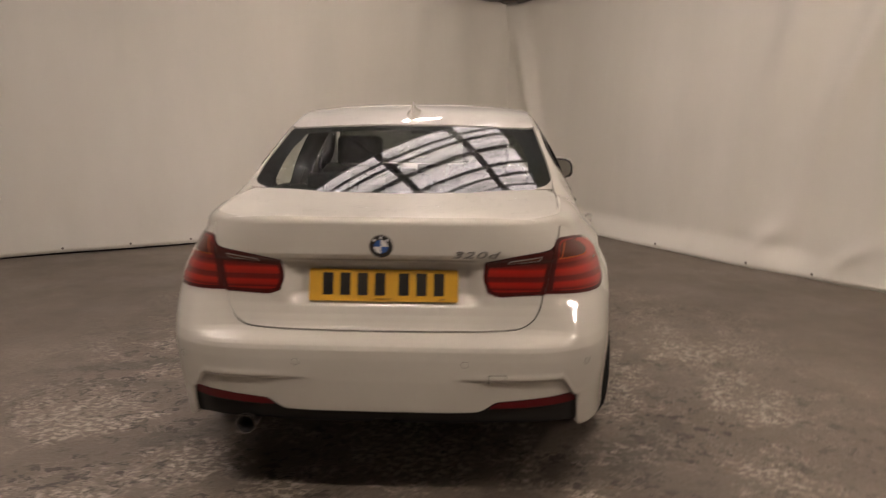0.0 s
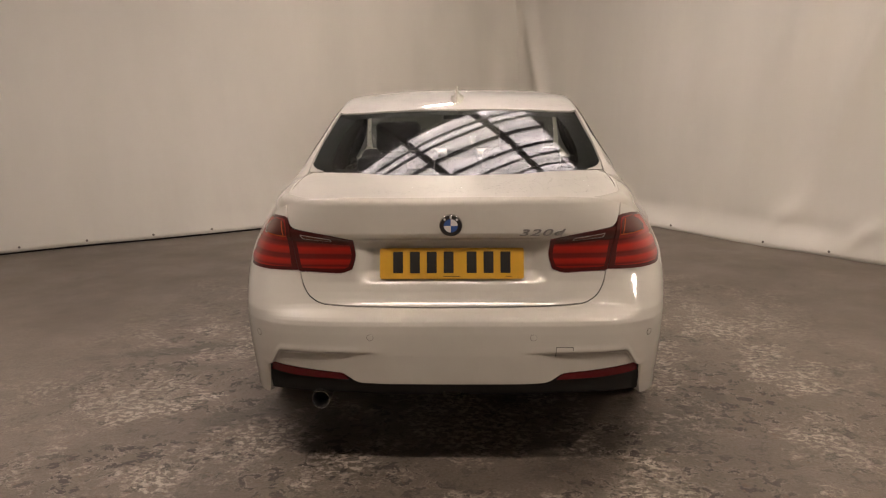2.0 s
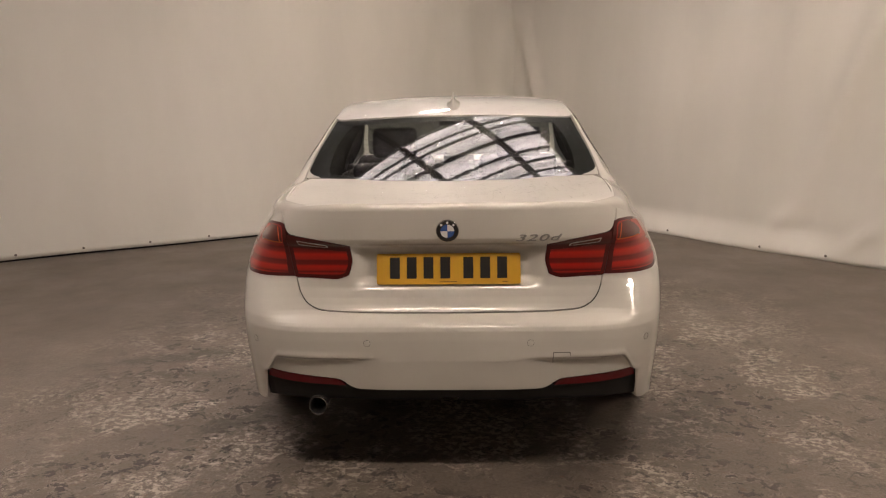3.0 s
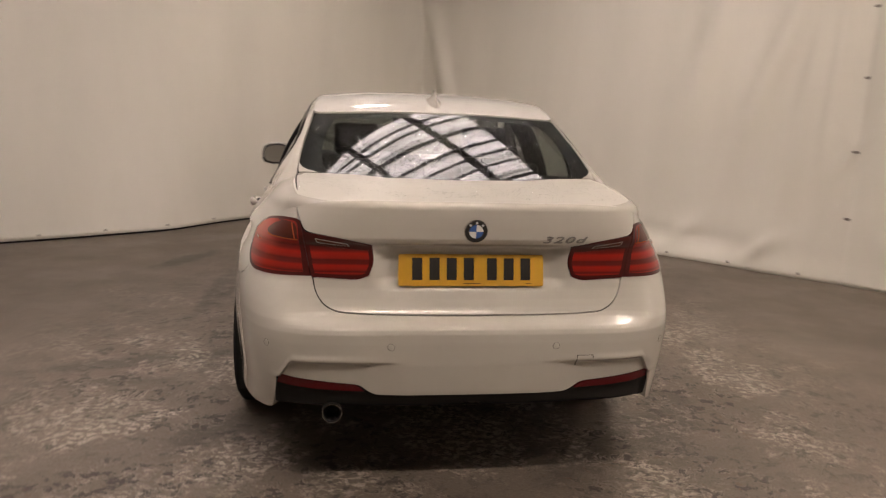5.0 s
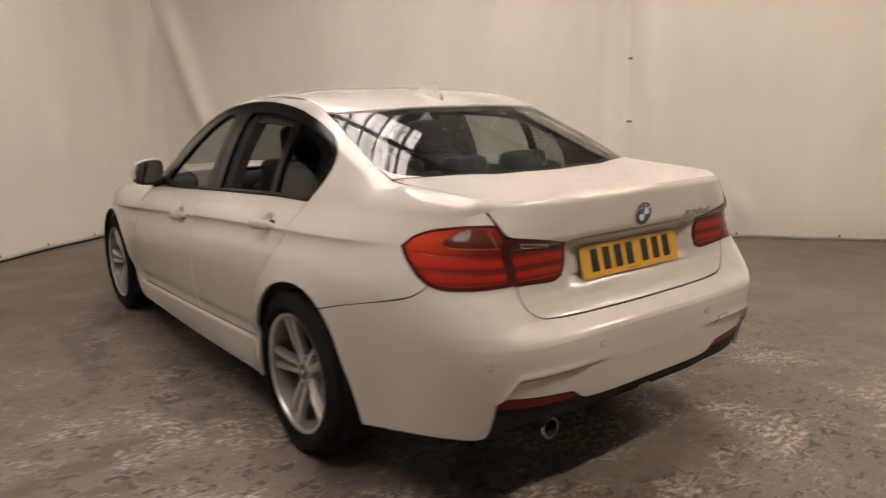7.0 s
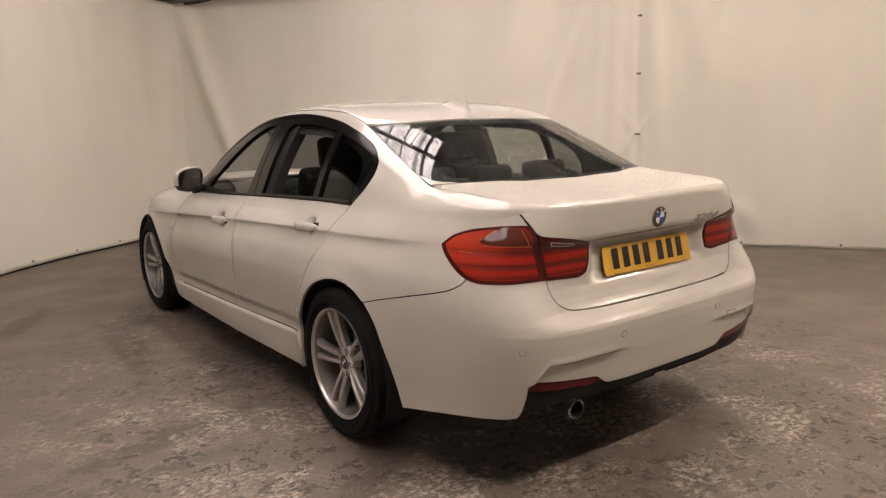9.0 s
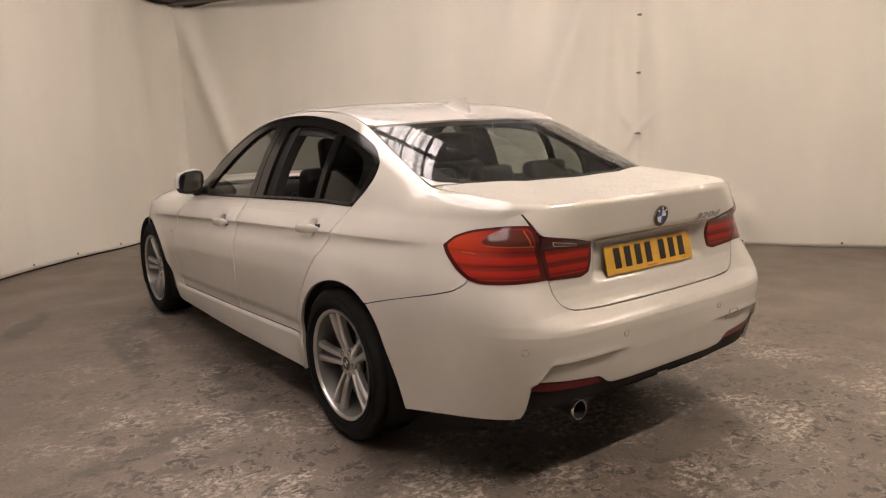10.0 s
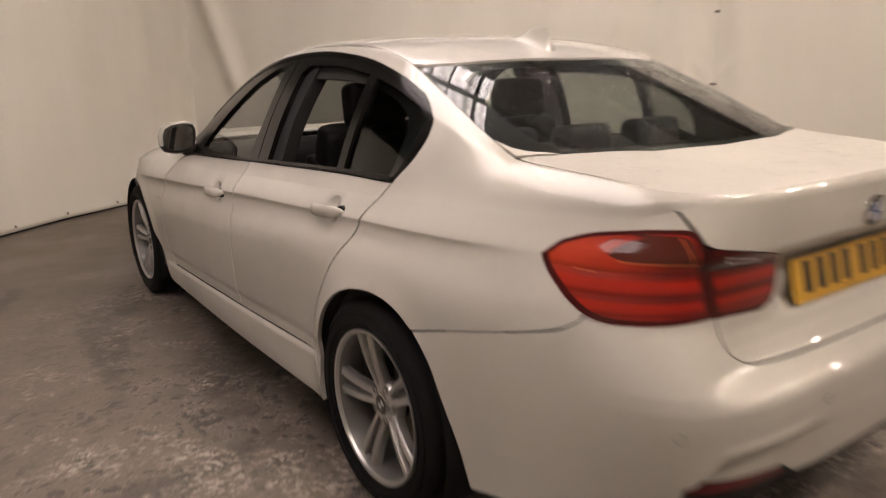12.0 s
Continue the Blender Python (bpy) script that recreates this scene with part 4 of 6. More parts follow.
# window frames and panes of the doors
WIN_F = [Y(2.722, 0.984), Y(2.529, 1.149), Y(2.356, 1.271), Y(2.185, 1.333), Y(2.105, 1.342), Y(2.092, 1.310), Y(2.085, 1.158), Y(2.145, 0.982), Y(2.403, 0.969)]
WIN_R = [Y(1.965, 0.991), Y(1.938, 1.164), Y(1.928, 1.312), Y(1.890, 1.344), Y(1.639, 1.343), Y(1.470, 1.318), Y(1.414, 1.298), Y(1.400, 1.180), Y(1.412, 1.016), Y(1.707, 1.001)]
WIN_Q = [Y(1.363, 1.301), Y(1.219, 1.264), Y(1.078, 1.214), Y(1.030, 1.178), Y(1.038, 1.078), Y(1.076, 1.022), Y(1.370, 1.017), Y(1.360, 1.171)]
TRIMS = {
    "window_frame": [
        [Y(2.900, 0.945), Y(2.880, 1.032), Y(2.798, 1.124), Y(2.651, 1.218), Y(2.446, 1.311), Y(2.224, 1.368), Y(2.060, 1.388), Y(2.095, 1.340), Y(2.185, 1.335), Y(2.356, 1.273), Y(2.529, 1.151), Y(2.722, 0.986), Y(2.75, 0.950)],
        [Y(2.75, 0.951), Y(2.722, 0.986), Y(2.403, 0.971), Y(2.145, 0.984), Y(2.132, 0.973), Y(2.468, 0.958)],
        [Y(2.132, 0.973), Y(2.145, 0.984), Y(2.085, 1.160), Y(2.092, 1.312), Y(2.092, 1.340), Y(2.055, 1.389), Y(2.020, 1.390), Y(2.018, 1.32), Y(2.035, 1.16), Y(2.062, 0.977)]],
    "rear_window_frame": [
        [Y(2.055, 0.977), Y(2.028, 1.16), Y(2.012, 1.32), Y(2.012, 1.390), Y(1.94, 1.391), Y(1.928, 1.313), Y(1.938, 1.165), Y(1.965, 0.991), Y(1.970, 0.981)],
        [Y(1.94, 1.391), Y(1.790, 1.394), Y(1.556, 1.375), Y(1.395, 1.351), Y(1.226, 1.304), Y(1.079, 1.245), Y(1.009, 1.189), Y(1.030, 1.180), Y(1.078, 1.216), Y(1.219, 1.266), Y(1.363, 1.303), Y(1.414, 1.313), Y(1.470, 1.320), Y(1.639, 1.345), Y(1.89, 1.346), Y(1.928, 1.315)],
        [Y(1.009, 1.189), Y(0.989, 1.140), Y(1.012, 1.075), Y(1.072, 1.009), Y(1.088, 1.009), Y(1.076, 1.024), Y(1.038, 1.080), Y(1.030, 1.180)],
        [Y(1.072, 1.008), Y(1.341, 1.007), Y(1.678, 0.994), Y(1.970, 0.981), Y(1.965, 0.993), Y(1.707, 1.003), Y(1.412, 1.018), Y(1.370, 1.019), Y(1.076, 1.024)],
        [Y(1.370, 1.017), Y(1.412, 1.017), Y(1.400, 1.180), Y(1.414, 1.313), Y(1.363, 1.303), Y(1.360, 1.171)]],
}
cut_trim = {k: sum([side_pieces(p, 0.001, 0.0) for p in v], []) for k, v in TRIMS.items()}
cut_lip = side_pieces([Y(2.89, 0.944), Y(2.468, 0.959), Y(2.130, 0.974), Y(1.678, 0.996), Y(1.341, 1.009), Y(1.078, 1.010), Y(1.078, 1.020), Y(1.341, 1.019), Y(1.678, 1.006), Y(2.130, 0.984), Y(2.468, 0.969), Y(2.87, 0.954)], 0.007, 0.0)
_rim = [(1.007, 1.189), (1.079, 1.247), (1.226, 1.306), (1.395, 1.353), (1.556, 1.378), (1.790, 1.396), (2.005, 1.392), (2.224, 1.370), (2.446, 1.313), (2.651, 1.220), (2.798, 1.126)]
cut_rim = side_pieces([Y(y, z) for y, z in _rim] + [Y(y + 0.006 * (k < 3), z - 0.014) for k, (y, z) in reversed(list(enumerate(_rim)))], 0.0035, 0.0)
panes = {k: side_pieces(p, -0.012, -0.004) for k, p in (("f", WIN_F), ("r", WIN_R), ("q", WIN_Q))}
for left in (True, False):
    skin("window_frame", cut_trim["window_frame"], BLACK_TRIM, door[left, 1], "black window frame", depth=0.02, mirror=left)
    skin("window_frame", cut_trim["rear_window_frame"], BLACK_TRIM, door[left, 0], "black window frame", depth=0.02, mirror=left)
    skin("waist_seal", cut_lip, BLACK_TRIM, car, "black seal along the waistline", depth=0.006, mirror=left)
    skin("window_surround", cut_rim, BLACK_TRIM, car, "black surround strip over the side windows", depth=0.006, mirror=left)
    skin("window_pane", panes["f"], SIDE_GLASS, door[left, 1], "closed tinted front door pane", depth=0, mirror=left)
    if not left:
        skin("window_pane", panes["r"], SIDE_GLASS, door[left, 0], "closed tinted rear door pane", depth=0)
    skin("quarter_light", panes["q"], QUARTER_GLASS, door[left, 0], "fixed tinted quarter light", depth=0, mirror=left)

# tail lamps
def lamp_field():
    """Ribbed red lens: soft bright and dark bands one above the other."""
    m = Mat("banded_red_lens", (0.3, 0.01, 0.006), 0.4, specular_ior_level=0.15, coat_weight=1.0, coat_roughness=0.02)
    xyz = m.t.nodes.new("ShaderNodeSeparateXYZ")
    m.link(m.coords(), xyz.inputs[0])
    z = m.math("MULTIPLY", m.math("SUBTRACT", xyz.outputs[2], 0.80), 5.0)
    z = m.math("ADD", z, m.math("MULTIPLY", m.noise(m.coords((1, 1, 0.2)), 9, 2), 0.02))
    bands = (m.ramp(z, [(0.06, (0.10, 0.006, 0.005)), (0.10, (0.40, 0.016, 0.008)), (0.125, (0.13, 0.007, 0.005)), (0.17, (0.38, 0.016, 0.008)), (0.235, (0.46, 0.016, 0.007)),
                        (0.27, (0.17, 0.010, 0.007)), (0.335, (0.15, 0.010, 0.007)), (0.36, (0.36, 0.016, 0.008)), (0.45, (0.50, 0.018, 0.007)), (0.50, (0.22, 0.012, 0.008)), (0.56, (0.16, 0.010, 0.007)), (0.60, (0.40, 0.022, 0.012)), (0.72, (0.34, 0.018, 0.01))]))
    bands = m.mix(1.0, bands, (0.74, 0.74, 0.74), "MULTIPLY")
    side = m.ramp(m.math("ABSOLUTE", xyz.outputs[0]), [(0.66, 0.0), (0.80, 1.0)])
    # reflected light put into the lens colour: orange at the outer top
    painted_shine = m.math("MULTIPLY", side, m.ramp(z, [(0.42, 0.0), (0.75, 1.0)]))
    m.colour(m.mix(m.math("MULTIPLY", painted_shine, 0.7), m.mix(m.math("MULTIPLY", side, 0.35), bands, (0.46, 0.030, 0.008)), (0.72, 0.085, 0.02)))
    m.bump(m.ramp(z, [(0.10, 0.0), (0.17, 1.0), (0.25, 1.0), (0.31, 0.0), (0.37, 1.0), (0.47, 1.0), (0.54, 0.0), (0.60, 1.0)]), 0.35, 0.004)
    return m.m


LAMP_RED = Mat("dark_red_lamp_rim", (0.06, 0.005, 0.004), 0.4, specular_ior_level=0.15, coat_weight=1.0, coat_roughness=0.02).m
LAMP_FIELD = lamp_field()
LAMP_DARK = Mat("smoked_red_lens", (0.085, 0.015, 0.008), 0.4, specular_ior_level=0.15, coat_weight=1.0, coat_roughness=0.02).m
LAMP_AMBER = Mat("amber_lamp_edge", (0.50, 0.10, 0.035), 0.2, coat_weight=1.0).m
LAMP_GREY = Mat("clear_reversing_lens", (0.35, 0.28, 0.25), 0.1, coat_weight=1.0).m
LAMP_OUT = [X(0.600, 0.996), Y(0.243, 0.991), Y(0.346, 0.973), Y(0.406, 0.949), Y(0.430, 0.923), Y(0.413, 0.901), Y(0.332, 0.842), Y(0.284, 0.817), Y(0.242, 0.808), X(0.680, 0.808), X(0.565, 0.811), X(0.577, 0.880), X(0.592, 0.955)]
LAMP_IN = [X(0.581, 0.957), X(0.567, 0.880), X(0.553, 0.808), X(0.489, 0.805), X(0.399, 0.799), X(0.366, 0.813), X(0.349, 0.857), X(0.357, 0.915), X(0.464, 0.940)]
OUT_FIELD = [X(0.606, 0.990), Y(0.243, 0.986), Y(0.342, 0.968), Y(0.396, 0.946), Y(0.416, 0.924), Y(0.402, 0.905), Y(0.326, 0.850), Y(0.282, 0.825), Y(0.242, 0.816), X(0.680, 0.816), X(0.585, 0.819), X(0.591, 0.880), X(0.602, 0.955)]
OUT_SMOKE = [X(0.607, 0.985), X(0.690, 0.985), Y(0.225, 0.980), Y(0.262, 0.966), Y(0.282, 0.948), Y(0.284, 0.938), Y(0.262, 0.931), X(0.70, 0.929), X(0.604, 0.932)]
OUT_AMBER = [Y(0.262, 0.931), X(0.70, 0.929), X(0.604, 0.932), X(0.604, 0.928), X(0.70, 0.925), Y(0.264, 0.927)]
OUT_EDGE = [X(0.622, 0.982), X(0.617, 0.955), X(0.612, 0.932), X(0.615, 0.932), X(0.620, 0.955), X(0.625, 0.982)]
OUT_LINE = [Y(0.345, 0.902), Y(0.295, 0.900), Y(0.295, 0.903), Y(0.348, 0.905)]
IN_FIELD = [X(0.565, 0.916), X(0.558, 0.880), X(0.546, 0.817), X(0.489, 0.814), X(0.402, 0.808), X(0.374, 0.820), X(0.359, 0.857), X(0.366, 0.900), X(0.404, 0.902)]
IN_GREY = [X(0.545, 0.941), X(0.540, 0.926), X(0.430, 0.914), X(0.435, 0.925)]
IN_CORE = [X(0.541, 0.9385), X(0.537, 0.9285), X(0.434, 0.9165), X(0.438, 0.9235)]
for left in (True, False):
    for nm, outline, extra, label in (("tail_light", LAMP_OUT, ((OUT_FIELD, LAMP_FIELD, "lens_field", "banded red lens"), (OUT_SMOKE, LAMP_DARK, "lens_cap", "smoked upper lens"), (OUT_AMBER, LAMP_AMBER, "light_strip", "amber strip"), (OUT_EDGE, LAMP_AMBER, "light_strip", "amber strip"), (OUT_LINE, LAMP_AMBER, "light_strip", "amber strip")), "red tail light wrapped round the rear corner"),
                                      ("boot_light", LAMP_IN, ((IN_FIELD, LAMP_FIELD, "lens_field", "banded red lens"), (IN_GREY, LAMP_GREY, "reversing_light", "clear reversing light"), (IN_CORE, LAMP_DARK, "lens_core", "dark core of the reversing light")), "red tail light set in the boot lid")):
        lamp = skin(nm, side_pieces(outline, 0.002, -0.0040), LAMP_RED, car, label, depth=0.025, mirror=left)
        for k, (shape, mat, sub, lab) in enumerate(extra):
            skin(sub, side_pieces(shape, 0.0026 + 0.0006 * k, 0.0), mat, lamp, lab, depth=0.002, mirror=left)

# tail details
REFLECT = Mat("red_reflector", (0.11, 0.003, 0.006), 0.4, specular_ior_level=0.15, coat_weight=0.6).m
for left in (True, False):
    skin("reflector", side_pieces([X(0.400, 0.443), X(0.517, 0.454), X(0.667, 0.468), X(0.672, 0.436), X(0.525, 0.425), X(0.415, 0.419), X(0.376, 0.418)], -0.004, 0.0), REFLECT, car, "red rear bumper reflector", depth=0.01, mirror=left)
GT_LOW = np.linspace(0, 0.45, 40)
half = [X(0.0, 0.407), X(0.33, 0.410), X(0.37, 0.420), X(0.415, 0.422), X(0.525, 0.428), X(0.674, 0.440), X(0.690, 0.37), X(0.688, 0.352), X(0.55, 0.362), X(0.40, 0.366), X(0.0, 0.366)]
sz = [(s_of(*p), p[2]) for p in half]
whole = dense(sz + [(-s, z) for s, z in reversed(sz[1:-1])], 0.02)
skin("rear_diffuser", [patch(flat(whole), low_fn, GS, GT_LOW, False, -0.012)], PLASTIC, car, "dark grey plastic diffuser under the bumper", depth=0.10)
for sx in (-1, 1):
    for xs, zz in ((0.288, 0.590), (0.706, 0.586)):
        s0 = s_of("x", xs, zz)
        p = around(s0 * sx, zz)
        e = 0.01
        nrm = Vector(np.cross(around(s0 * sx + e, zz) - around(s0 * sx - e, zz), around(s0 * sx, zz + e) - around(s0 * sx, zz - e))).normalized()
        m = Matrix.Translation(Vector(p) + nrm * 0.0005) @ nrm.to_track_quat("Z", "Y").to_matrix().to_4x4()
        bm = bmesh.new()
        spin_profile(bm, [(0.0, 0.0125), (0.0007, 0.0123), (0.0007, 0.0115), (0.0, 0.0115)], "Z", 24)
        bmesh.ops.transform(bm, matrix=m, verts=bm.verts)
        ps = part("parking_sensor", bm, SHADOW_GAP, car, "round parking sensor in the bumper", 40)
        bm = bmesh.new()
        spin_profile(bm, [(0.0, 0.0112), (0.0008, 0.0108), (0.0014, 0.002)], "Z", 24)
        bmesh.ops.transform(bm, matrix=m, verts=bm.verts)
        part("sensor_face", bm, PAINT, ps, "white sensor face", 40)
for path in ([X(0.368, 0.511), X(0.368, 0.553)], [X(0.368, 0.553), X(0.427, 0.553)], [X(0.427, 0.553), X(0.427, 0.542)]):
    bm = bmesh.new()
    pts = []
    for t in np.linspace(0, 1, 8):
        xx, zz = path[0][1] + t * (path[1][1] - path[0][1]), path[0][2] + t * (path[1][2] - path[0][2])
        pts.append(tuple(around(s_of("x", xx, zz), zz)))
    tube(bm, pts, 0.0011, 6)
    part("towing_eye_seam", bm, SHADOW_GAP, bumper, "thin seam of the towing eye cover")


# ---------------- fittings of the car ----------------
def slab(bm, outline, depth, m):
    """A flat plate of an outline (x, y), extruded by depth, at pose m."""
    top = [bm.verts.new(m @ Vector((x, y, depth))) for x, y in outline]
    low = [bm.verts.new(m @ Vector((x, y, 0))) for x, y in outline]
    bm.faces.new(top)
    bm.faces.new(low[::-1])
    for i in range(len(outline)):
        bm.faces.new((low[i - 1], low[i], top[i], top[i - 1]))


def round_rect(w, h, r, n=5):
    return [(sx * (w / 2 - r) + r * math.cos(a0 + k * math.pi / 2 / n), sy * (h / 2 - r) + r * math.sin(a0 + k * math.pi / 2 / n))
            for sx, sy, a0 in ((1, 1, 0), (-1, 1, math.pi / 2), (-1, -1, math.pi), (1, -1, 1.5 * math.pi)) for k in range(n + 1)]


def facing_rear(x, y, z, tilt):
    """A pose whose local z looks out of the tail and whose local y points up; tilt: degrees that its top leans forward."""
    return Matrix.Translation((x, y, z)) @ Matrix.Rotation(radians(90 - tilt), 4, "X")


YELLOW = Mat("yellow_plate", (0.58, 0.32, 0.03), 0.3, coat_weight=0.6).m
INK = Mat("black_plate_print", (0.015, 0.014, 0.013), 0.4).m
BLUE = Mat("blue_enamel", (0.05, 0.13, 0.38), 0.2, coat_weight=1.0).m
WHITE = Mat("white_enamel", (0.75, 0.75, 0.74), 0.2, coat_weight=1.0).m

tilt = math.degrees(math.atan2(0.027, 0.110))
pm = facing_rear(0, 0.1235, 0.8285, tilt)
bm = bmesh.new()
slab(bm, round_rect(0.520, 0.112, 0.008), 0.004, pm)
plate = part("number_plate", bm, YELLOW, car, "yellow rear number plate with plain black bars", 30)
at = -0.219
for k in range(7):
    bm = bmesh.new()
    slab(bm, round_rect(0.036, 0.078, 0.002, 2), 0.0008, pm @ Matrix.Translation((at + 0.025, 0.004, 0.0042)))
    part("plate_bar", bm, INK, plate)
    at += 0.061 + (0.022 if k == 3 else 0)
for xx, ww in ((0.0, 0.062), (0.205, 0.022)):
    bm = bmesh.new()
    slab(bm, round_rect(ww, 0.0022, 0.0005, 1), 0.0006, pm @ Matrix.Translation((xx, -0.047, 0.0042)))
    part("plate_bar", bm, INK, plate)

y_hi, y_lo = float(around(0.0, 1.018)[1]), float(around(0.0, 0.936)[1])
rm = facing_rear(0, (y_hi + y_lo) / 2 - 0.004, 0.977, math.degrees(math.atan2(y_hi - y_lo, 0.082)))
bm = bmesh.new()
spin_profile(bm, [(0.0, 0.0415), (0.004, 0.0412), (0.0062, 0.0395), (0.0064, 0.0385)], "Z", 48)
bmesh.ops.transform(bm, matrix=rm, verts=bm.verts)
badge = part("round_badge", bm, CHROME, car, "round enamel badge in black, blue and white", 50)
bm = bmesh.new()
spin_profile(bm, [(0.0060, 0.0388), (0.0068, 0.034), (0.0066, 0.0245)], "Z", 48)
bmesh.ops.transform(bm, matrix=rm, verts=bm.verts)
part("badge_ring", bm, INK, badge, "black enamel ring", 50)
for k in range(7):
    a = radians(25 + 21.5 * k)
    if k in (1, 3, 5):
        bm = bmesh.new()
        slab(bm, round_rect(0.0075, 0.008, 0.001, 1), 0.0008, rm @ Matrix.Translation((0.0315 * math.cos(a), 0.0315 * math.sin(a), 0.0066)) @ Matrix.Rotation(a - math.pi / 2, 4, "Z"))
        part("badge_mark", bm, WHITE, badge)
for k in range(4):
    bm = bmesh.new()
    pts = [(0, 0)] + [(0.0245 * math.cos(math.pi / 2 * (k + j / 10)), 0.0245 * math.sin(math.pi / 2 * (k + j / 10))) for j in range(11)]
    slab(bm, pts, 0.0012, rm @ Matrix.Translation((0, 0, 0.0060)))
    part("badge_quarter", bm, WHITE if k % 2 == 0 else BLUE, badge)
script = bpy.data.curves.new("model_number", "FONT")
script.body = "320d"
script.size = 0.036
script.shear = 0.30
script.extrude = 0.0016
script.bevel_depth = 0.0003
script.align_x = "CENTER"
script.space_character = 1.12
wording = new("model_number", script)
bpy.context.view_layer.update()
lettering = bpy.data.meshes.new_from_object(wording.evaluated_get(bpy.context.evaluated_depsgraph_get()))
bpy.data.objects.remove(wording)
turn_in = math.degrees(math.atan2(float(around(s_of("x", 0.38, 0.949), 0.949)[1] - around(s_of("x", 0.25, 0.949), 0.949)[1]), 0.13))
foot_y, head_y = (float(around(s_of("x", 0.315, z), z)[1]) for z in (0.9365, 0.964))
lettering.transform(facing_rear(0.315, foot_y - 0.0030, 0.9365, math.degrees(math.atan2(head_y - foot_y, 0.0275))) @ Matrix.Rotation(radians(turn_in), 4, "Y") @ Matrix.Diagonal((1.98, 1, 1, 1)))
lettering.materials.clear()
lettering.materials.append(ALLOY_DARK)
wording = new("model_number", lettering)
wording.parent = boot
wording["label"] = "chrome lettering of the model number"

for sx in (-1, 1):
    p = around(sx * s_of("y", 3.316, 0.670), 0.670)
    bm = bmesh.new()
    box(bm, (0.003, 0.034, 0.016), Matrix.Translation((float(p[0]), 3.316, 0.670)), 0.0012, 2)
    part("wing_badge", bm, ALLOY_DARK, car, "small dark badge on the front wing", 40)

# exhaust
bm = bmesh.new()
spin_profile(bm, [(0.010, 0.0348), (0.004, 0.0352), (0.0, 0.0343), (0.0005, 0.0322), (0.005, 0.0312)], "Y", 40)
bmesh.ops.translate(bm, vec=(-0.484, 0.036, 0.338), verts=bm.verts)
pipe = part("exhaust_tip", bm, CHROME, car, "single chrome exhaust tip under the bumper", 50)
bm = bmesh.new()
spin_profile(bm, [(0.25, 0.030), (0.02, 0.0338), (0.008, 0.0346)], "Y", 40)
bmesh.ops.translate(bm, vec=(-0.484, 0.036, 0.338), verts=bm.verts)
part("tailpipe", bm, PLASTIC, pipe, "dark tailpipe", 50)
bm = bmesh.new()
spin_profile(bm, [(0.0, 0.0314), (0.06, 0.0300), (0.065, 0.001)], "Y", 24)
bmesh.ops.translate(bm, vec=(-0.484, 0.040, 0.338), verts=bm.verts)
part("pipe_bore", bm, SHADOW_GAP, pipe, "black bore of the tailpipe")

# roof aerial
bm = bmesh.new()
rings = []
for h in np.linspace(0, 1, 11):
    y0, y1 = 1.215 + 0.032 * h, 1.470 - 0.135 * h ** 0.7
    half = 0.031 * (1 - h) ** 2.4 + 0.008 * (1 - 0.25 * h)
    rg = []
    for k in range(24):
        a = 2 * math.pi * k / 24
        cy = (y0 + y1) / 2 + (y1 - y0) / 2 * math.cos(a)
        rg.append(bm.verts.new((half * math.sin(a), cy, (1 - h) * (float(crown_z(cy)) - 0.004) + h * 1.463)))
    rings.append(rg)
for a, b in zip(rings, rings[1:]):
    for k in range(24):
        bm.faces.new((a[k], a[(k + 1) % 24], b[(k + 1) % 24], b[k]))
bm.faces.new(rings[-1])
part("roof_aerial", bm, PAINT, car, "white fin-shaped roof aerial", 45)


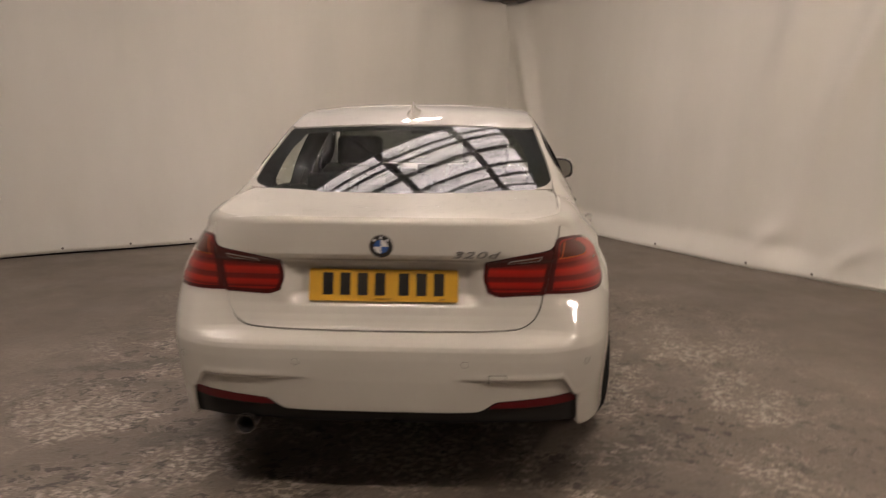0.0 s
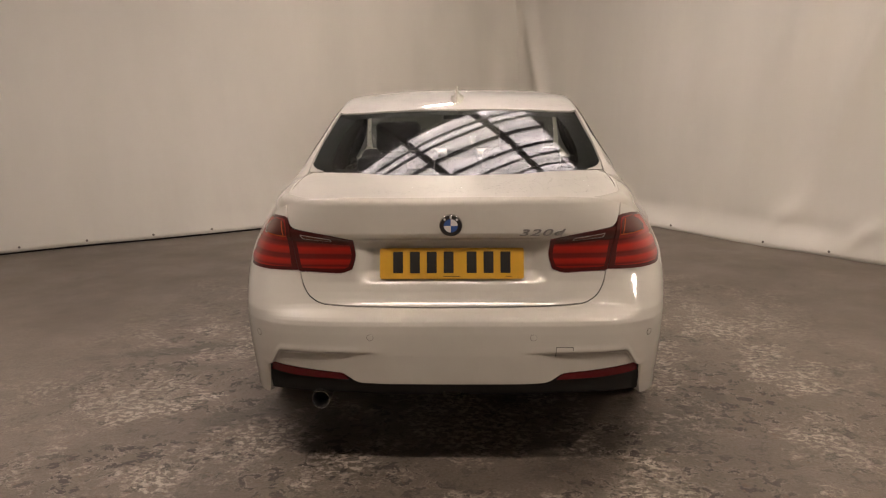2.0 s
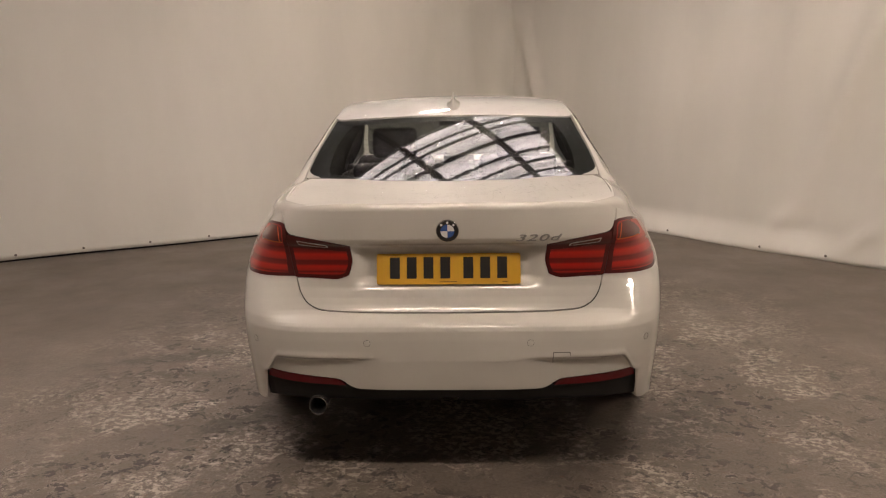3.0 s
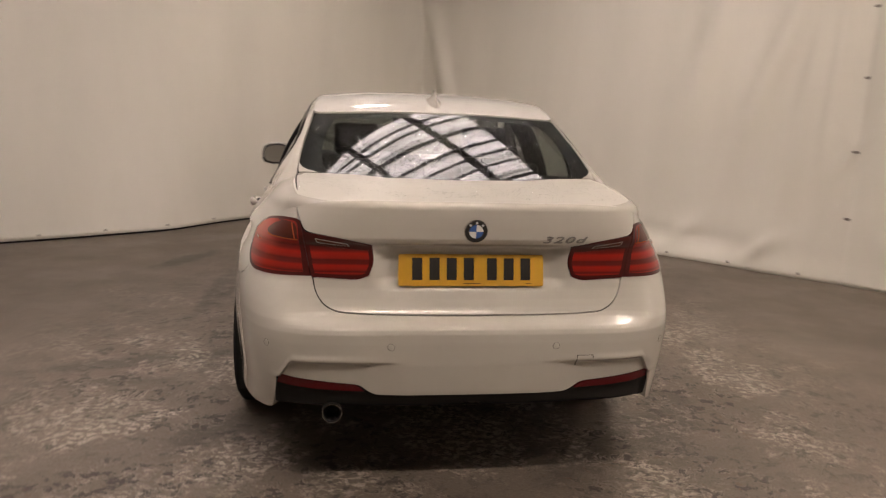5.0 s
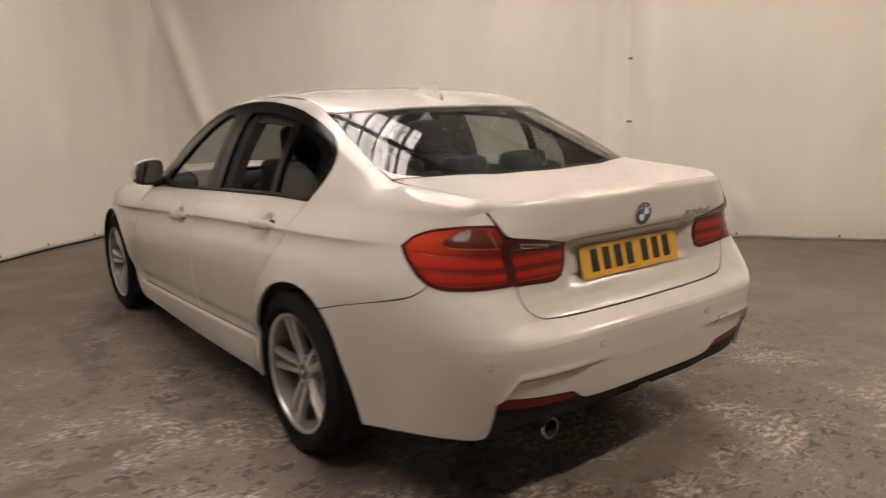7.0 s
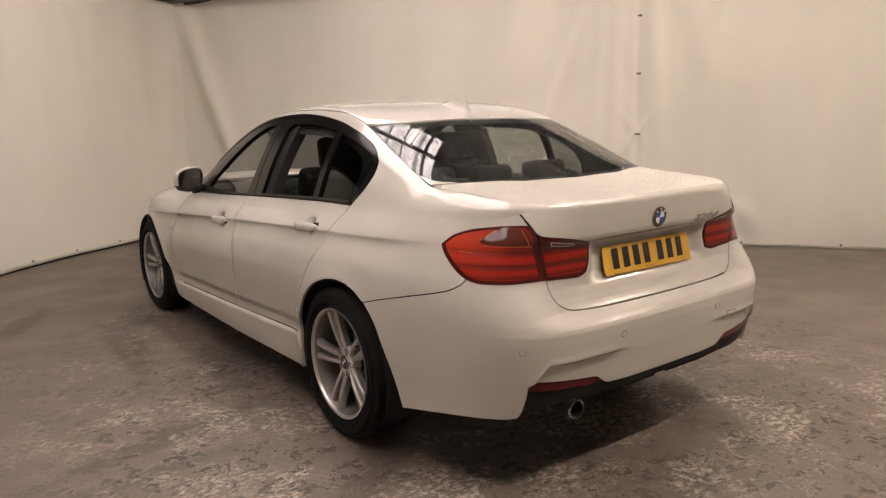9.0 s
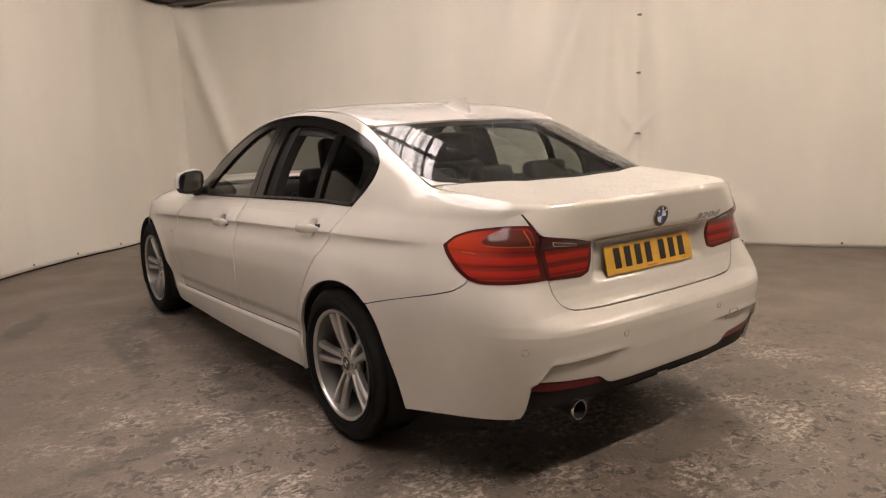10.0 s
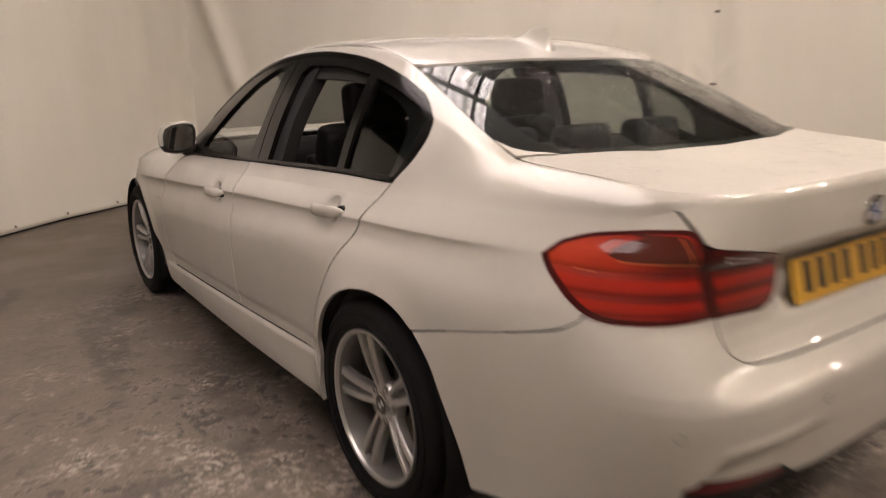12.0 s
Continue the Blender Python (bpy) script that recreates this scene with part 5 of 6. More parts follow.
# door mirrors
def door_mirror(sx):
    bm = bmesh.new()
    # outline of the rear opening, swept forward into a rounded shell
    base = [(-0.100, 0.000), (-0.104, 0.035), (-0.088, 0.062), (-0.040, 0.070), (0.040, 0.064), (0.082, 0.050), (0.100, 0.018), (0.098, -0.022), (0.078, -0.046), (0.020, -0.056), (-0.050, -0.054), (-0.090, -0.036)]
    base = [p for i in range(len(base)) for p in (base[i], ((base[i][0] + base[(i + 1) % 12][0]) / 2 * 1.01, (base[i][1] + base[(i + 1) % 12][1]) / 2 * 1.01))]
    steps = [(0.0, 1.02), (0.02, 1.12), (0.05, 1.08), (0.08, 0.90), (0.10, 0.64), (0.112, 0.34), (0.116, 0.05)]
    rows = [[bm.verts.new((x * f, d + 0.10 * max(0, -x * 0.5), z * f)) for x, z in base] for d, f in steps]
    n = len(base)
    for a, b in zip(rows, rows[1:]):
        for k in range(n):
            bm.faces.new((a[k], a[(k + 1) % n], b[(k + 1) % n], b[k]))
    bm.faces.new(rows[-1])
    low = bmesh.new()
    for f in list(bm.faces):
        if f.calc_center_median().z < -0.024:
            vs = [low.verts.new(v.co) for v in f.verts]
            low.faces.new(vs)
            bm.faces.remove(f)
    bmesh.ops.remove_doubles(low, verts=low.verts, dist=0.0002)
    m = Matrix.Translation((sx * 0.893, 2.812, 1.016)) @ Matrix.Diagonal((sx * 0.79, 1, 1.07, 1)) @ Matrix.Rotation(radians(-6), 4, "Z")
    for b in (bm, low):
        bmesh.ops.transform(b, matrix=m, verts=b.verts)
    shell_ = part("door_mirror", bm, PAINT, car, "white door mirror with a black lower half", 50)
    part("mirror_base", low, PLASTIC, shell_, "black plastic lower shell", 50)
    bz = bmesh.new()
    outer = [bz.verts.new((x * 1.0, -0.001, z * 1.0)) for x, z in base]
    mid = [bz.verts.new((x * 0.93, -0.004, z * 0.90)) for x, z in base]
    inn = [bz.verts.new((x * 0.88, 0.010, z * 0.84)) for x, z in base]
    for a, b in ((outer, mid), (mid, inn)):
        for k in range(n):
            bz.faces.new((a[k], a[(k + 1) % n], b[(k + 1) % n], b[k]))
    bmesh.ops.transform(bz, matrix=m, verts=bz.verts)
    part("mirror_bezel", bz, PLASTIC, shell_, "black bezel", 50)
    gl = bmesh.new()
    gl.faces.new([gl.verts.new((x * 0.89, 0.006, z * 0.85)) for x, z in base])
    bmesh.ops.transform(gl, matrix=m @ Matrix.Translation((0, -0.002, 0)) @ Matrix.Rotation(radians(7), 4, "Z") @ Matrix.Rotation(radians(-4), 4, "X"), verts=gl.verts)
    part("mirror_glass", gl, MIRROR, shell_, "mirror glass")
    ind = bmesh.new()
    tube(ind, [m @ Vector(p) for p in ((-0.104, 0.02, -0.018), (-0.104, 0.045, -0.018), (-0.092, 0.075, -0.018), (-0.07, 0.095, -0.018))], 0.007, 8)
    part("indicator", ind, WHITE, shell_, "clear indicator strip")
    arm = bmesh.new()
    box(arm, (0.10, 0.07, 0.040), Matrix.Translation((sx * 0.822, 2.868, 0.962)) @ Matrix.Rotation(radians(12 * sx), 4, "Y"), 0.012)
    part("mirror_foot", arm, PLASTIC, shell_, "black mirror foot", 40)


for sx in (-1, 1):
    door_mirror(sx)


# door handles
def handle(yc, zc, parent, sx):
    xs = float(around(s_of("y", yc, zc), zc)[0]) + 0.016
    bm = bmesh.new()
    rows = []
    for t in np.linspace(-1, 1, 21):
        out = 0.032 * (1 - abs(t) ** 4.5)
        hgt = 0.0165 * (1 - abs(t) ** 8) + 0.004
        row = []
        for k in range(12):
            a = 2 * math.pi * k / 12
            row.append(bm.verts.new((sx * (xs + out - 0.006 + 0.009 * math.cos(a)), yc + 0.098 * t, zc + hgt * math.sin(a) - 0.006 * t)))
        rows.append(row)
    for a, b in zip(rows, rows[1:]):
        for k in range(12):
            bm.faces.new((a[k], a[(k + 1) % 12], b[(k + 1) % 12], b[k]))
    bm.faces.new(rows[0])
    bm.faces.new(rows[-1])
    grip = part("door_handle", bm, PAINT, parent, "white bar handle", 60)
    # black strips stand in for the shade under and behind the grip
    bm = bmesh.new()
    tube(bm, [(sx * (xs - 0.020), yc - 0.082, zc + 0.005), (sx * (xs - 0.003), yc - 0.086, zc + 0.005)], 0.0195, 16)
    tube(bm, [(sx * (xs - 0.004), yc - 0.085, zc - 0.0135), (sx * (xs - 0.004), yc + 0.080, zc - 0.0235)], 0.0035, 8)
    part("handle_shade", bm, SHADOW_GAP, grip, "black strips for the gap and shade round the handle", 60)
    ring = [Y(yc - 0.012 + 0.056 * math.cos(a), zc + 0.043 * math.sin(a)) for a in np.linspace(0, 2 * math.pi, 25)[:-1]]
    dish = []
    for p, n, f in side_pieces(ring, 0.0006, 0.0):
        bend = np.stack([0 * p[:, 0], (p[:, 1] - yc + 0.012) / 0.056, (p[:, 2] - zc) / 0.043], -1)
        m = n - 0.5 * bend
        dish.append((p, m / np.linalg.norm(m, axis=1)[:, None], f))
    skin("handle_dish", dish, PAINT, parent, "hollow behind the handle", depth=0, mirror=sx < 0)


for left in (True, False):
    sx = -1 if left else 1
    handle(1.345, 0.896, door[left, 0], sx)
    handle(2.370, 0.826, door[left, 1], sx)


# wheels
def wheel(at_y, sx, width):
    """A wheel whose outer face looks along -x, then turned for the other side."""
    hub = new("wheel")
    hub.parent = car
    hub["label"] = "wheel with a five-spoke silver alloy rim"
    w = width / 2
    bm = bmesh.new()
    prof = [(-w + 0.018, 0.238), (-w + 0.004, 0.252), (-w - 0.004, 0.272), (-w - 0.005, 0.290), (-w + 0.002, 0.312), (-w + 0.012, 0.326), (-w + 0.028, 0.3335)]
    tread = []
    for c in (-0.055, -0.018, 0.018, 0.055):
        tread += [(c - 0.006, 0.335), (c - 0.004, 0.328), (c + 0.004, 0.328), (c + 0.006, 0.335)]
    spin_profile(bm, prof + tread + [(-a, r) for a, r in reversed(prof)], "X", 72)
    tyre = part("tyre", bm, RUBBER, hub, "black road tyre", 35)
    bm = bmesh.new()
    for rr in (0.268, 0.300):
        spin_profile(bm, [(-w - 0.003, rr - 0.002), (-w - 0.0065, rr), (-w - 0.003, rr + 0.002)], "X", 72)
    part("sidewall_rib", bm, RUBBER, tyre, "raised sidewall ribs", 60)
    bm = bmesh.new()
    spin_profile(bm, [(-w + 0.012, 0.2275), (-w + 0.018, 0.226), (-w + 0.05, 0.221), (0.0, 0.214), (w - 0.02, 0.222), (w - 0.008, 0.240)], "X", 72)
    rim = part("rim", bm, BARREL, hub, "silver alloy rim with twin spokes", 40)
    bm = bmesh.new()
    spin_profile(bm, [(-w + 0.030, 0.236), (-w + 0.008, 0.2435), (-w + 0.002, 0.2425), (-w + 0.004, 0.234), (-w + 0.018, 0.226)], "X", 72)
    part("rim_lip", bm, ALLOY, rim, "silver outer lip", 40)
    face_x = -w + 0.020
    for k in range(5):
        a = 2 * math.pi * k / 5 + 1.281
        rad, tan = Vector((0, math.cos(a), math.sin(a))), Vector((0, -math.sin(a), math.cos(a)))
        dish = lambda t: face_x + 0.026 * (1 - t) ** 1.4 - 0.004 * math.sin(t * math.pi)
        gap_at = lambda t: 0.0035 + 0.0145 * t ** 0.9
        for side in (-1, 1):
            bm = bmesh.new()
            rows = []
            for t in np.linspace(0, 1, 13):
                r = 0.040 + 0.190 * t
                inner_ = gap_at(t)
                outer_ = inner_ + 0.0225 + 0.0075 * t + 0.026 * max(0, t - 0.82) + 0.018 * max(0, 0.22 - t)
                th = 0.036 - 0.008 * t
                sec = [(inner_, 0.009), (inner_ + 0.003, 0.0015), (inner_ + 0.006, 0.0), (outer_ - 0.006, 0.002), (outer_ - 0.001, 0.008), (outer_, th), (inner_, th)]
                rows.append([bm.verts.new(rad * r + tan * (side * q) + Vector((dish(t) + dx, 0, 0))) for q, dx in sec])
            for p, q in zip(rows, rows[1:]):
                for j in range(7):
                    bm.faces.new((p[j], p[(j + 1) % 7], q[(j + 1) % 7], q[j]))
            bm.faces.new(rows[0])
            bm.faces.new(rows[-1])
            part("spoke", bm, ALLOY, rim, "", 32)
        bm = bmesh.new()
        rows = []
        for t in np.linspace(0.05, 0.98, 10):
            r = 0.040 + 0.190 * t
            g = gap_at(t) + 0.002
            rows.append([bm.verts.new(rad * r + tan * q + Vector((dish(t) + dx, 0, 0))) for q, dx in ((-g, 0.017), (g, 0.017), (g, 0.026), (-g, 0.026))])
        for p, q in zip(rows, rows[1:]):
            for j in range(4):
                bm.faces.new((p[j], p[(j + 1) % 4], q[(j + 1) % 4], q[j]))
        bm.faces.new(rows[0])
        bm.faces.new(rows[-1])
        part("spoke_web", bm, GROOVE, rim, "groove between twin spokes, coloured dark for its shade", 40)
    bm = bmesh.new()
    spin_profile(bm, [(face_x + 0.06, 0.074), (face_x + 0.038, 0.072), (face_x + 0.026, 0.064), (face_x + 0.022, 0.048), (face_x + 0.026, 0.037), (face_x + 0.026, 0.002)], "X", 40)
    part("hub_flange", bm, ALLOY, rim, "", 40)
    bm = bmesh.new()
    spin_profile(bm, [(face_x + 0.026, 0.0345), (face_x + 0.018, 0.0335), (face_x + 0.0165, 0.030)], "X", 32)
    cap = part("hub_cap", bm, CHROME, rim, "round hub cap", 40)
    bm = bmesh.new()
    spin_profile(bm, [(face_x + 0.0165, 0.030), (face_x + 0.0160, 0.018), (face_x + 0.0158, 0.001)], "X", 32)
    part("cap_face", bm, INK, rim, "dark hub cap face", 40)
    bm = bmesh.new()
    slab(bm, [(-0.017, 0), (0, 0), (0, 0.017), (-0.012, 0.012)], 0.0006, Matrix.Translation((face_x + 0.0158, 0, 0)) @ Matrix.Rotation(radians(-90), 4, "Y"))
    slab(bm, [(0.017, 0), (0, 0), (0, -0.017), (0.012, -0.012)], 0.0006, Matrix.Translation((face_x + 0.0158, 0, 0)) @ Matrix.Rotation(radians(-90), 4, "Y"))
    part("cap_mark", bm, WHITE, rim)
    for k in range(5):
        a = 2 * math.pi * k / 5 + 1.281 + math.pi / 5
        bm = bmesh.new()
        spin_profile(bm, [(face_x + 0.028, 0.0135), (face_x + 0.020, 0.0125), (face_x + 0.0205, 0.009), (face_x + 0.034, 0.008)], "X", 14)
        bmesh.ops.translate(bm, vec=(0, 0.054 * math.cos(a), 0.054 * math.sin(a)), verts=bm.verts)
        part("wheel_bolt", bm, ALLOY_DARK, rim, "dark wheel bolt", 40)
    bm = bmesh.new()
    spin_profile(bm, [(face_x + 0.085, 0.06), (face_x + 0.075, 0.07), (face_x + 0.075, 0.158), (face_x + 0.095, 0.158), (face_x + 0.095, 0.07)], "X", 48)
    part("brake_disc", bm, STEEL, hub, "worn steel brake disc", 30)
    bm = bmesh.new()
    spin_profile(bm, [(face_x + 0.11, 0.002), (face_x + 0.11, 0.212)], "X", 40)
    part("brake_shield", bm, SHADOW_GAP, hub, "dark brake back plate")
    bm = bmesh.new()
    box(bm, (0.05, 0.07, 0.15), Matrix.Translation((face_x + 0.085, 0.145, 0.02)), 0.012)
    part("brake_caliper", bm, PLASTIC, hub, "dark brake caliper", 40)
    bm = bmesh.new()
    a = math.pi / 2 + 0.95
    tube(bm, [(face_x + 0.012, 0.205 * math.cos(a), 0.205 * math.sin(a)), (face_x - 0.012, 0.190 * math.cos(a), 0.190 * math.sin(a))], 0.0045, 8)
    part("valve", bm, INK, hub, "black tyre valve")
    turn = Matrix.Rotation(math.pi if sx > 0 else 0, 4, "Z")
    hub.matrix_basis = Matrix.Translation((sx * 0.778, at_y, HUB)) @ turn
    return hub


wheel(AXLE_R, -1, 0.245)
wheel(AXLE_R, 1, 0.245)
wheel(AXLE_F, -1, 0.225)
wheel(AXLE_F, 1, 0.225)

# underbody
bm = bmesh.new()
box(bm, (1.10, 3.9, 0.10), Matrix.Translation((0, 2.45, 0.27)), 0.03)
box(bm, (1.60, 1.75, 0.10), Matrix.Translation((0, 2.40, 0.255)), 0.03)
box(bm, (1.20, 0.55, 0.10), Matrix.Translation((0, 0.42, 0.38)), 0.04)
part("underbody", bm, SHADOW_GAP, car, "dark underbody")

# ---- cabin ----
bm = bmesh.new()
box(bm, (1.36, 2.1, 0.06), Matrix.Translation((0, 2.1, 0.36)), 0.02)
part("cabin_floor", bm, CABIN, car, "charcoal carpet floor")
bm = bmesh.new()
box(bm, (1.28, 0.42, 0.03), Matrix.Translation((0, 0.90, 1.022)) @ Matrix.Rotation(radians(3), 4, "X"), 0.01)
part("parcel_shelf", bm, CABIN, car, "charcoal parcel shelf", 40)
bm = bmesh.new()
box(bm, (1.30, 0.10, 0.70), Matrix.Translation((0, 0.95, 0.65)), 0.03)
part("rear_bulkhead", bm, CABIN, car, "dark bulkhead behind the rear seat")
lining = top_patch([(1.21, 1.10), (1.18, 1.4), (1.165, 2.1), (2.22, 2.1), (2.18, 1.4), (2.12, 1.10), (1.8, 1.08)], -0.035)
skin("headlining", lining, HEADLINER, car, "dark grey headlining", depth=0)
for left in (True, False):
    card = side_pieces([Y(2.95, 0.40), Y(2.95, 0.925), Y(2.521, 0.94), Y(2.173, 0.95), Y(1.707, 0.968), Y(1.363, 0.975), Y(1.10, 0.975), Y(1.05, 0.75), Y(1.05, 0.40)], -0.075, 0.0)
    skin("door_lining", card, CABIN, car, "charcoal door lining", depth=0.03, mirror=left)
    strip = side_pieces([Y(2.85, 0.80), Y(2.85, 0.845), Y(2.0, 0.870), Y(1.45, 0.885), Y(1.45, 0.85), Y(2.0, 0.835)], -0.098, 0.0)
    skin("trim_strip", strip, ALLOY, car, "brushed silver trim strip", depth=0.006, mirror=left)
    rear_post = side_pieces([Y(1.15, 1.0), Y(1.125, 1.08), Y(1.12, 1.15), Y(1.15, 1.205), Y(1.24, 1.25), Y(1.39, 1.290), Y(1.39, 1.372), Y(1.22, 1.335), Y(0.95, 1.225), Y(0.80, 1.155), Y(0.72, 1.115), Y(0.70, 1.05), Y(0.75, 1.0)], -0.03, 0.0)
    skin("pillar_trim", rear_post, CABIN, car, "charcoal rear pillar lining", depth=0.01, mirror=left)
    cant = side_pieces([Y(1.39, 1.290), Y(1.60, 1.310), Y(1.85, 1.315), Y(2.10, 1.307), Y(2.10, 1.365), Y(1.85, 1.382), Y(1.60, 1.372), Y(1.39, 1.350)], -0.03, 0.0)
    skin("cant_rail_trim", cant, HEADLINER, car, "dark lining over the side windows", depth=0.008, mirror=left)
    post = side_pieces([Y(1.885, 0.96), Y(1.850, 1.36), Y(2.10, 1.37), Y(2.17, 0.96)], -0.02, 0.0)
    skin("pillar_trim", post, CABIN, car, "charcoal centre pillar lining", depth=0.05, mirror=left)


def seat_cushion(bm, size, m):
    box(bm, size, m, min(size) * 0.38, 4)


def headrest(x, y, z, parent, wide=0.26):
    bm = bmesh.new()
    seat_cushion(bm, (wide, 0.11, 0.175), Matrix.Translation((x, y, z)) @ Matrix.Rotation(radians(-8), 4, "X"))
    hr = part("headrest", bm, LEATHER, parent, "black padded headrest", 60)
    bm = bmesh.new()
    for dx in (-0.05, 0.05):
        tube(bm, [(x + dx, y + 0.005, z - 0.16), (x + dx, y, z - 0.05)], 0.006, 8)
    part("headrest_post", bm, CHROME, hr, "steel headrest posts", 60)


for x0, back in ((-0.36, 0.0), (0.36, 0.06)):
    bm = bmesh.new()
    seat_cushion(bm, (0.50, 0.54, 0.16), Matrix.Translation((x0, 2.32 - back, 0.52)) @ Matrix.Rotation(radians(6), 4, "X"))
    seat = part("front_seat", bm, LEATHER, car, "black leather front seat", 60)
    bm = bmesh.new()
    seat_cushion(bm, (0.46, 0.14, 0.64), Matrix.Translation((x0, 2.005 - back, 0.800)) @ Matrix.Rotation(radians(18), 4, "X"))
    for s in (-1, 1):
        seat_cushion(bm, (0.09, 0.17, 0.44), Matrix.Translation((x0 + s * 0.20, 2.04 - back, 0.76)) @ Matrix.Rotation(radians(18), 4, "X"))
    part("backrest", bm, LEATHER, seat, "black leather backrest", 60)
    headrest(x0, 1.885 - back, 1.188, seat, 0.26)
bm = bmesh.new()
seat_cushion(bm, (1.28, 0.52, 0.17), Matrix.Translation((0, 1.42, 0.52)) @ Matrix.Rotation(radians(8), 4, "X"))
bench = part("rear_seat", bm, LEATHER, car, "black leather rear bench", 60)
for x0 in (-0.36, 0.36):
    bm = bmesh.new()
    seat_cushion(bm, (0.56, 0.16, 0.56), Matrix.Translation((x0, 1.16, 0.80)) @ Matrix.Rotation(radians(20), 4, "X"))
    part("backrest", bm, LEATHER, bench, "black leather backrest", 60)
    headrest(x0, 1.06, 1.050, bench, 0.24)
headrest(0.0, 1.06, 1.045, bench, 0.22)
bm = bmesh.new()
box(bm, (1.40, 0.42, 0.26), Matrix.Translation((0, 2.98, 0.83)), 0.09, 4)
dash = part("dashboard", bm, CABIN, car, "charcoal dashboard", 60)
bm = bmesh.new()
box(bm, (0.40, 0.20, 0.08), Matrix.Translation((0.37, 2.86, 0.965)), 0.035, 4)
part("instrument_hood", bm, CABIN, dash, "instrument hood", 60)
bm = bmesh.new()
box(bm, (0.22, 0.03, 0.12), Matrix.Translation((0.0, 2.80, 0.985)), 0.012, 3)
part("centre_screen", bm, FRIT, dash, "dark centre screen", 60)
bm = bmesh.new()
ring_pts = [(0.37 + 0.185 * math.cos(a), 2.70 + 0.075 * math.sin(a) , 0.905 + 0.17 * math.sin(a)) for a in np.linspace(0, 2 * math.pi, 41)]
tube(bm, ring_pts, 0.015, 10, False)
wheel_s = part("steering_wheel", bm, LEATHER, car, "black leather steering wheel", 60)
bm = bmesh.new()
for a in (0, math.pi, 1.5 * math.pi):
    tube(bm, [(0.37, 2.72, 0.905), (0.37 + 0.18 * math.cos(a), 2.70 + 0.073 * math.sin(a), 0.905 + 0.165 * math.sin(a))], 0.016, 8)
box(bm, (0.15, 0.05, 0.12), Matrix.Translation((0.37, 2.715, 0.905)) @ Matrix.Rotation(radians(-24), 4, "X"), 0.02, 3)
part("steering_spokes", bm, CABIN, wheel_s, "steering wheel spokes and centre", 60)
bm = bmesh.new()
box(bm, (0.24, 0.03, 0.065), Matrix.Translation((0.0, 2.42, 1.30)) @ Matrix.Rotation(radians(14), 4, "X"), 0.014, 3)
part("rear_view_mirror", bm, PLASTIC, car, "black interior mirror", 60)


# ---------------- the shed above and behind ----------------
U = Vector((0.797, 0.603, 0))        # along the roof sheets
Wv = Vector((0.603, -0.797, 0))      # down the beams
ROOF_Z = 4.2
ORIGIN = Vector((0.70, 7.95, 0))
DARK_SHEET = Mat("painted_roof_sheet", (0.13, 0.124, 0.114), 0.6).m
BLOCK = Mat("painted_blockwork", (0.38, 0.355, 0.32), 0.8).m
BEAM = Mat("rusty_beam_paint", (0.07, 0.06, 0.05), 0.6).m
frame_m = Matrix(((U.x, Wv.x, 0, ORIGIN.x), (U.y, Wv.y, 0, ORIGIN.y), (0, 0, 1, 0), (0, 0, 0, 1)))


def shed_box(name, u0, u1, w0, w1, z0, z1, material, bevel=0.0):
    bm = bmesh.new()
    box(bm, (u1 - u0, w1 - w0, z1 - z0), frame_m @ Matrix.Translation(((u0 + u1) / 2, (w0 + w1) / 2, (z0 + z1) / 2)), bevel)
    return part(name, bm, material)


UA, UB, WA, WB = -11.0, 9.0, -6.0, 13.0
# rooflight opening, in (u, w)
LU0, LU1, LW0, LW1 = -9.0, -1.76, 2.46, 4.43
for u0, u1, w0, w1 in ((UA, LU0, WA, WB), (LU1, UB, WA, WB), (LU0, LU1, WA, LW0), (LU0, LU1, LW1, WB)):
    tagged(shed_box("ceiling", u0, u1, w0, w1, ROOF_Z, ROOF_Z + 0.08, DARK_SHEET), "dark painted sheet roof of the shed", "roof", kind="structure")
# unseen outer walls, added so that daylight enters only by the rooflight
for nm, u0, u1, w0, w1 in (("wall_north", UA, UB, WA - 0.2, WA), ("wall_south", UA, UB, WB, WB + 0.2), ("wall_west", UA - 0.2, UA, WA, WB), ("wall_east", UB, UB + 0.2, WA, WB)):
    tagged(shed_box(nm, u0, u1, w0, w1, 0, ROOF_Z, BLOCK), "plain painted shed wall, unseen, added to close in the light", "wall", kind="structure")
k = LW0
r6 = random.Random(6)
while k < LW1:
    wd = r6.choice((0.010, 0.014, 0.018, 0.035))
    tagged(shed_box("roof_purlin", LU0, LU1, k, k + wd, ROOF_Z - 0.03, ROOF_Z + 0.03, BEAM), "dark purlin across the rooflight", "purlin", "rooflight purlins", kind="structure")
    k += r6.uniform(0.16, 0.36)
for u in (-7.20, -6.08, -4.96, -3.84, -2.72, -0.48, 1.76):
    tagged(shed_box("roof_beam", u, u + 0.06, WA, WB, ROOF_Z - 0.16, ROOF_Z - 0.04, BEAM, 0.01), "dark steel roof beam", "beam", "roof beams", kind="structure")

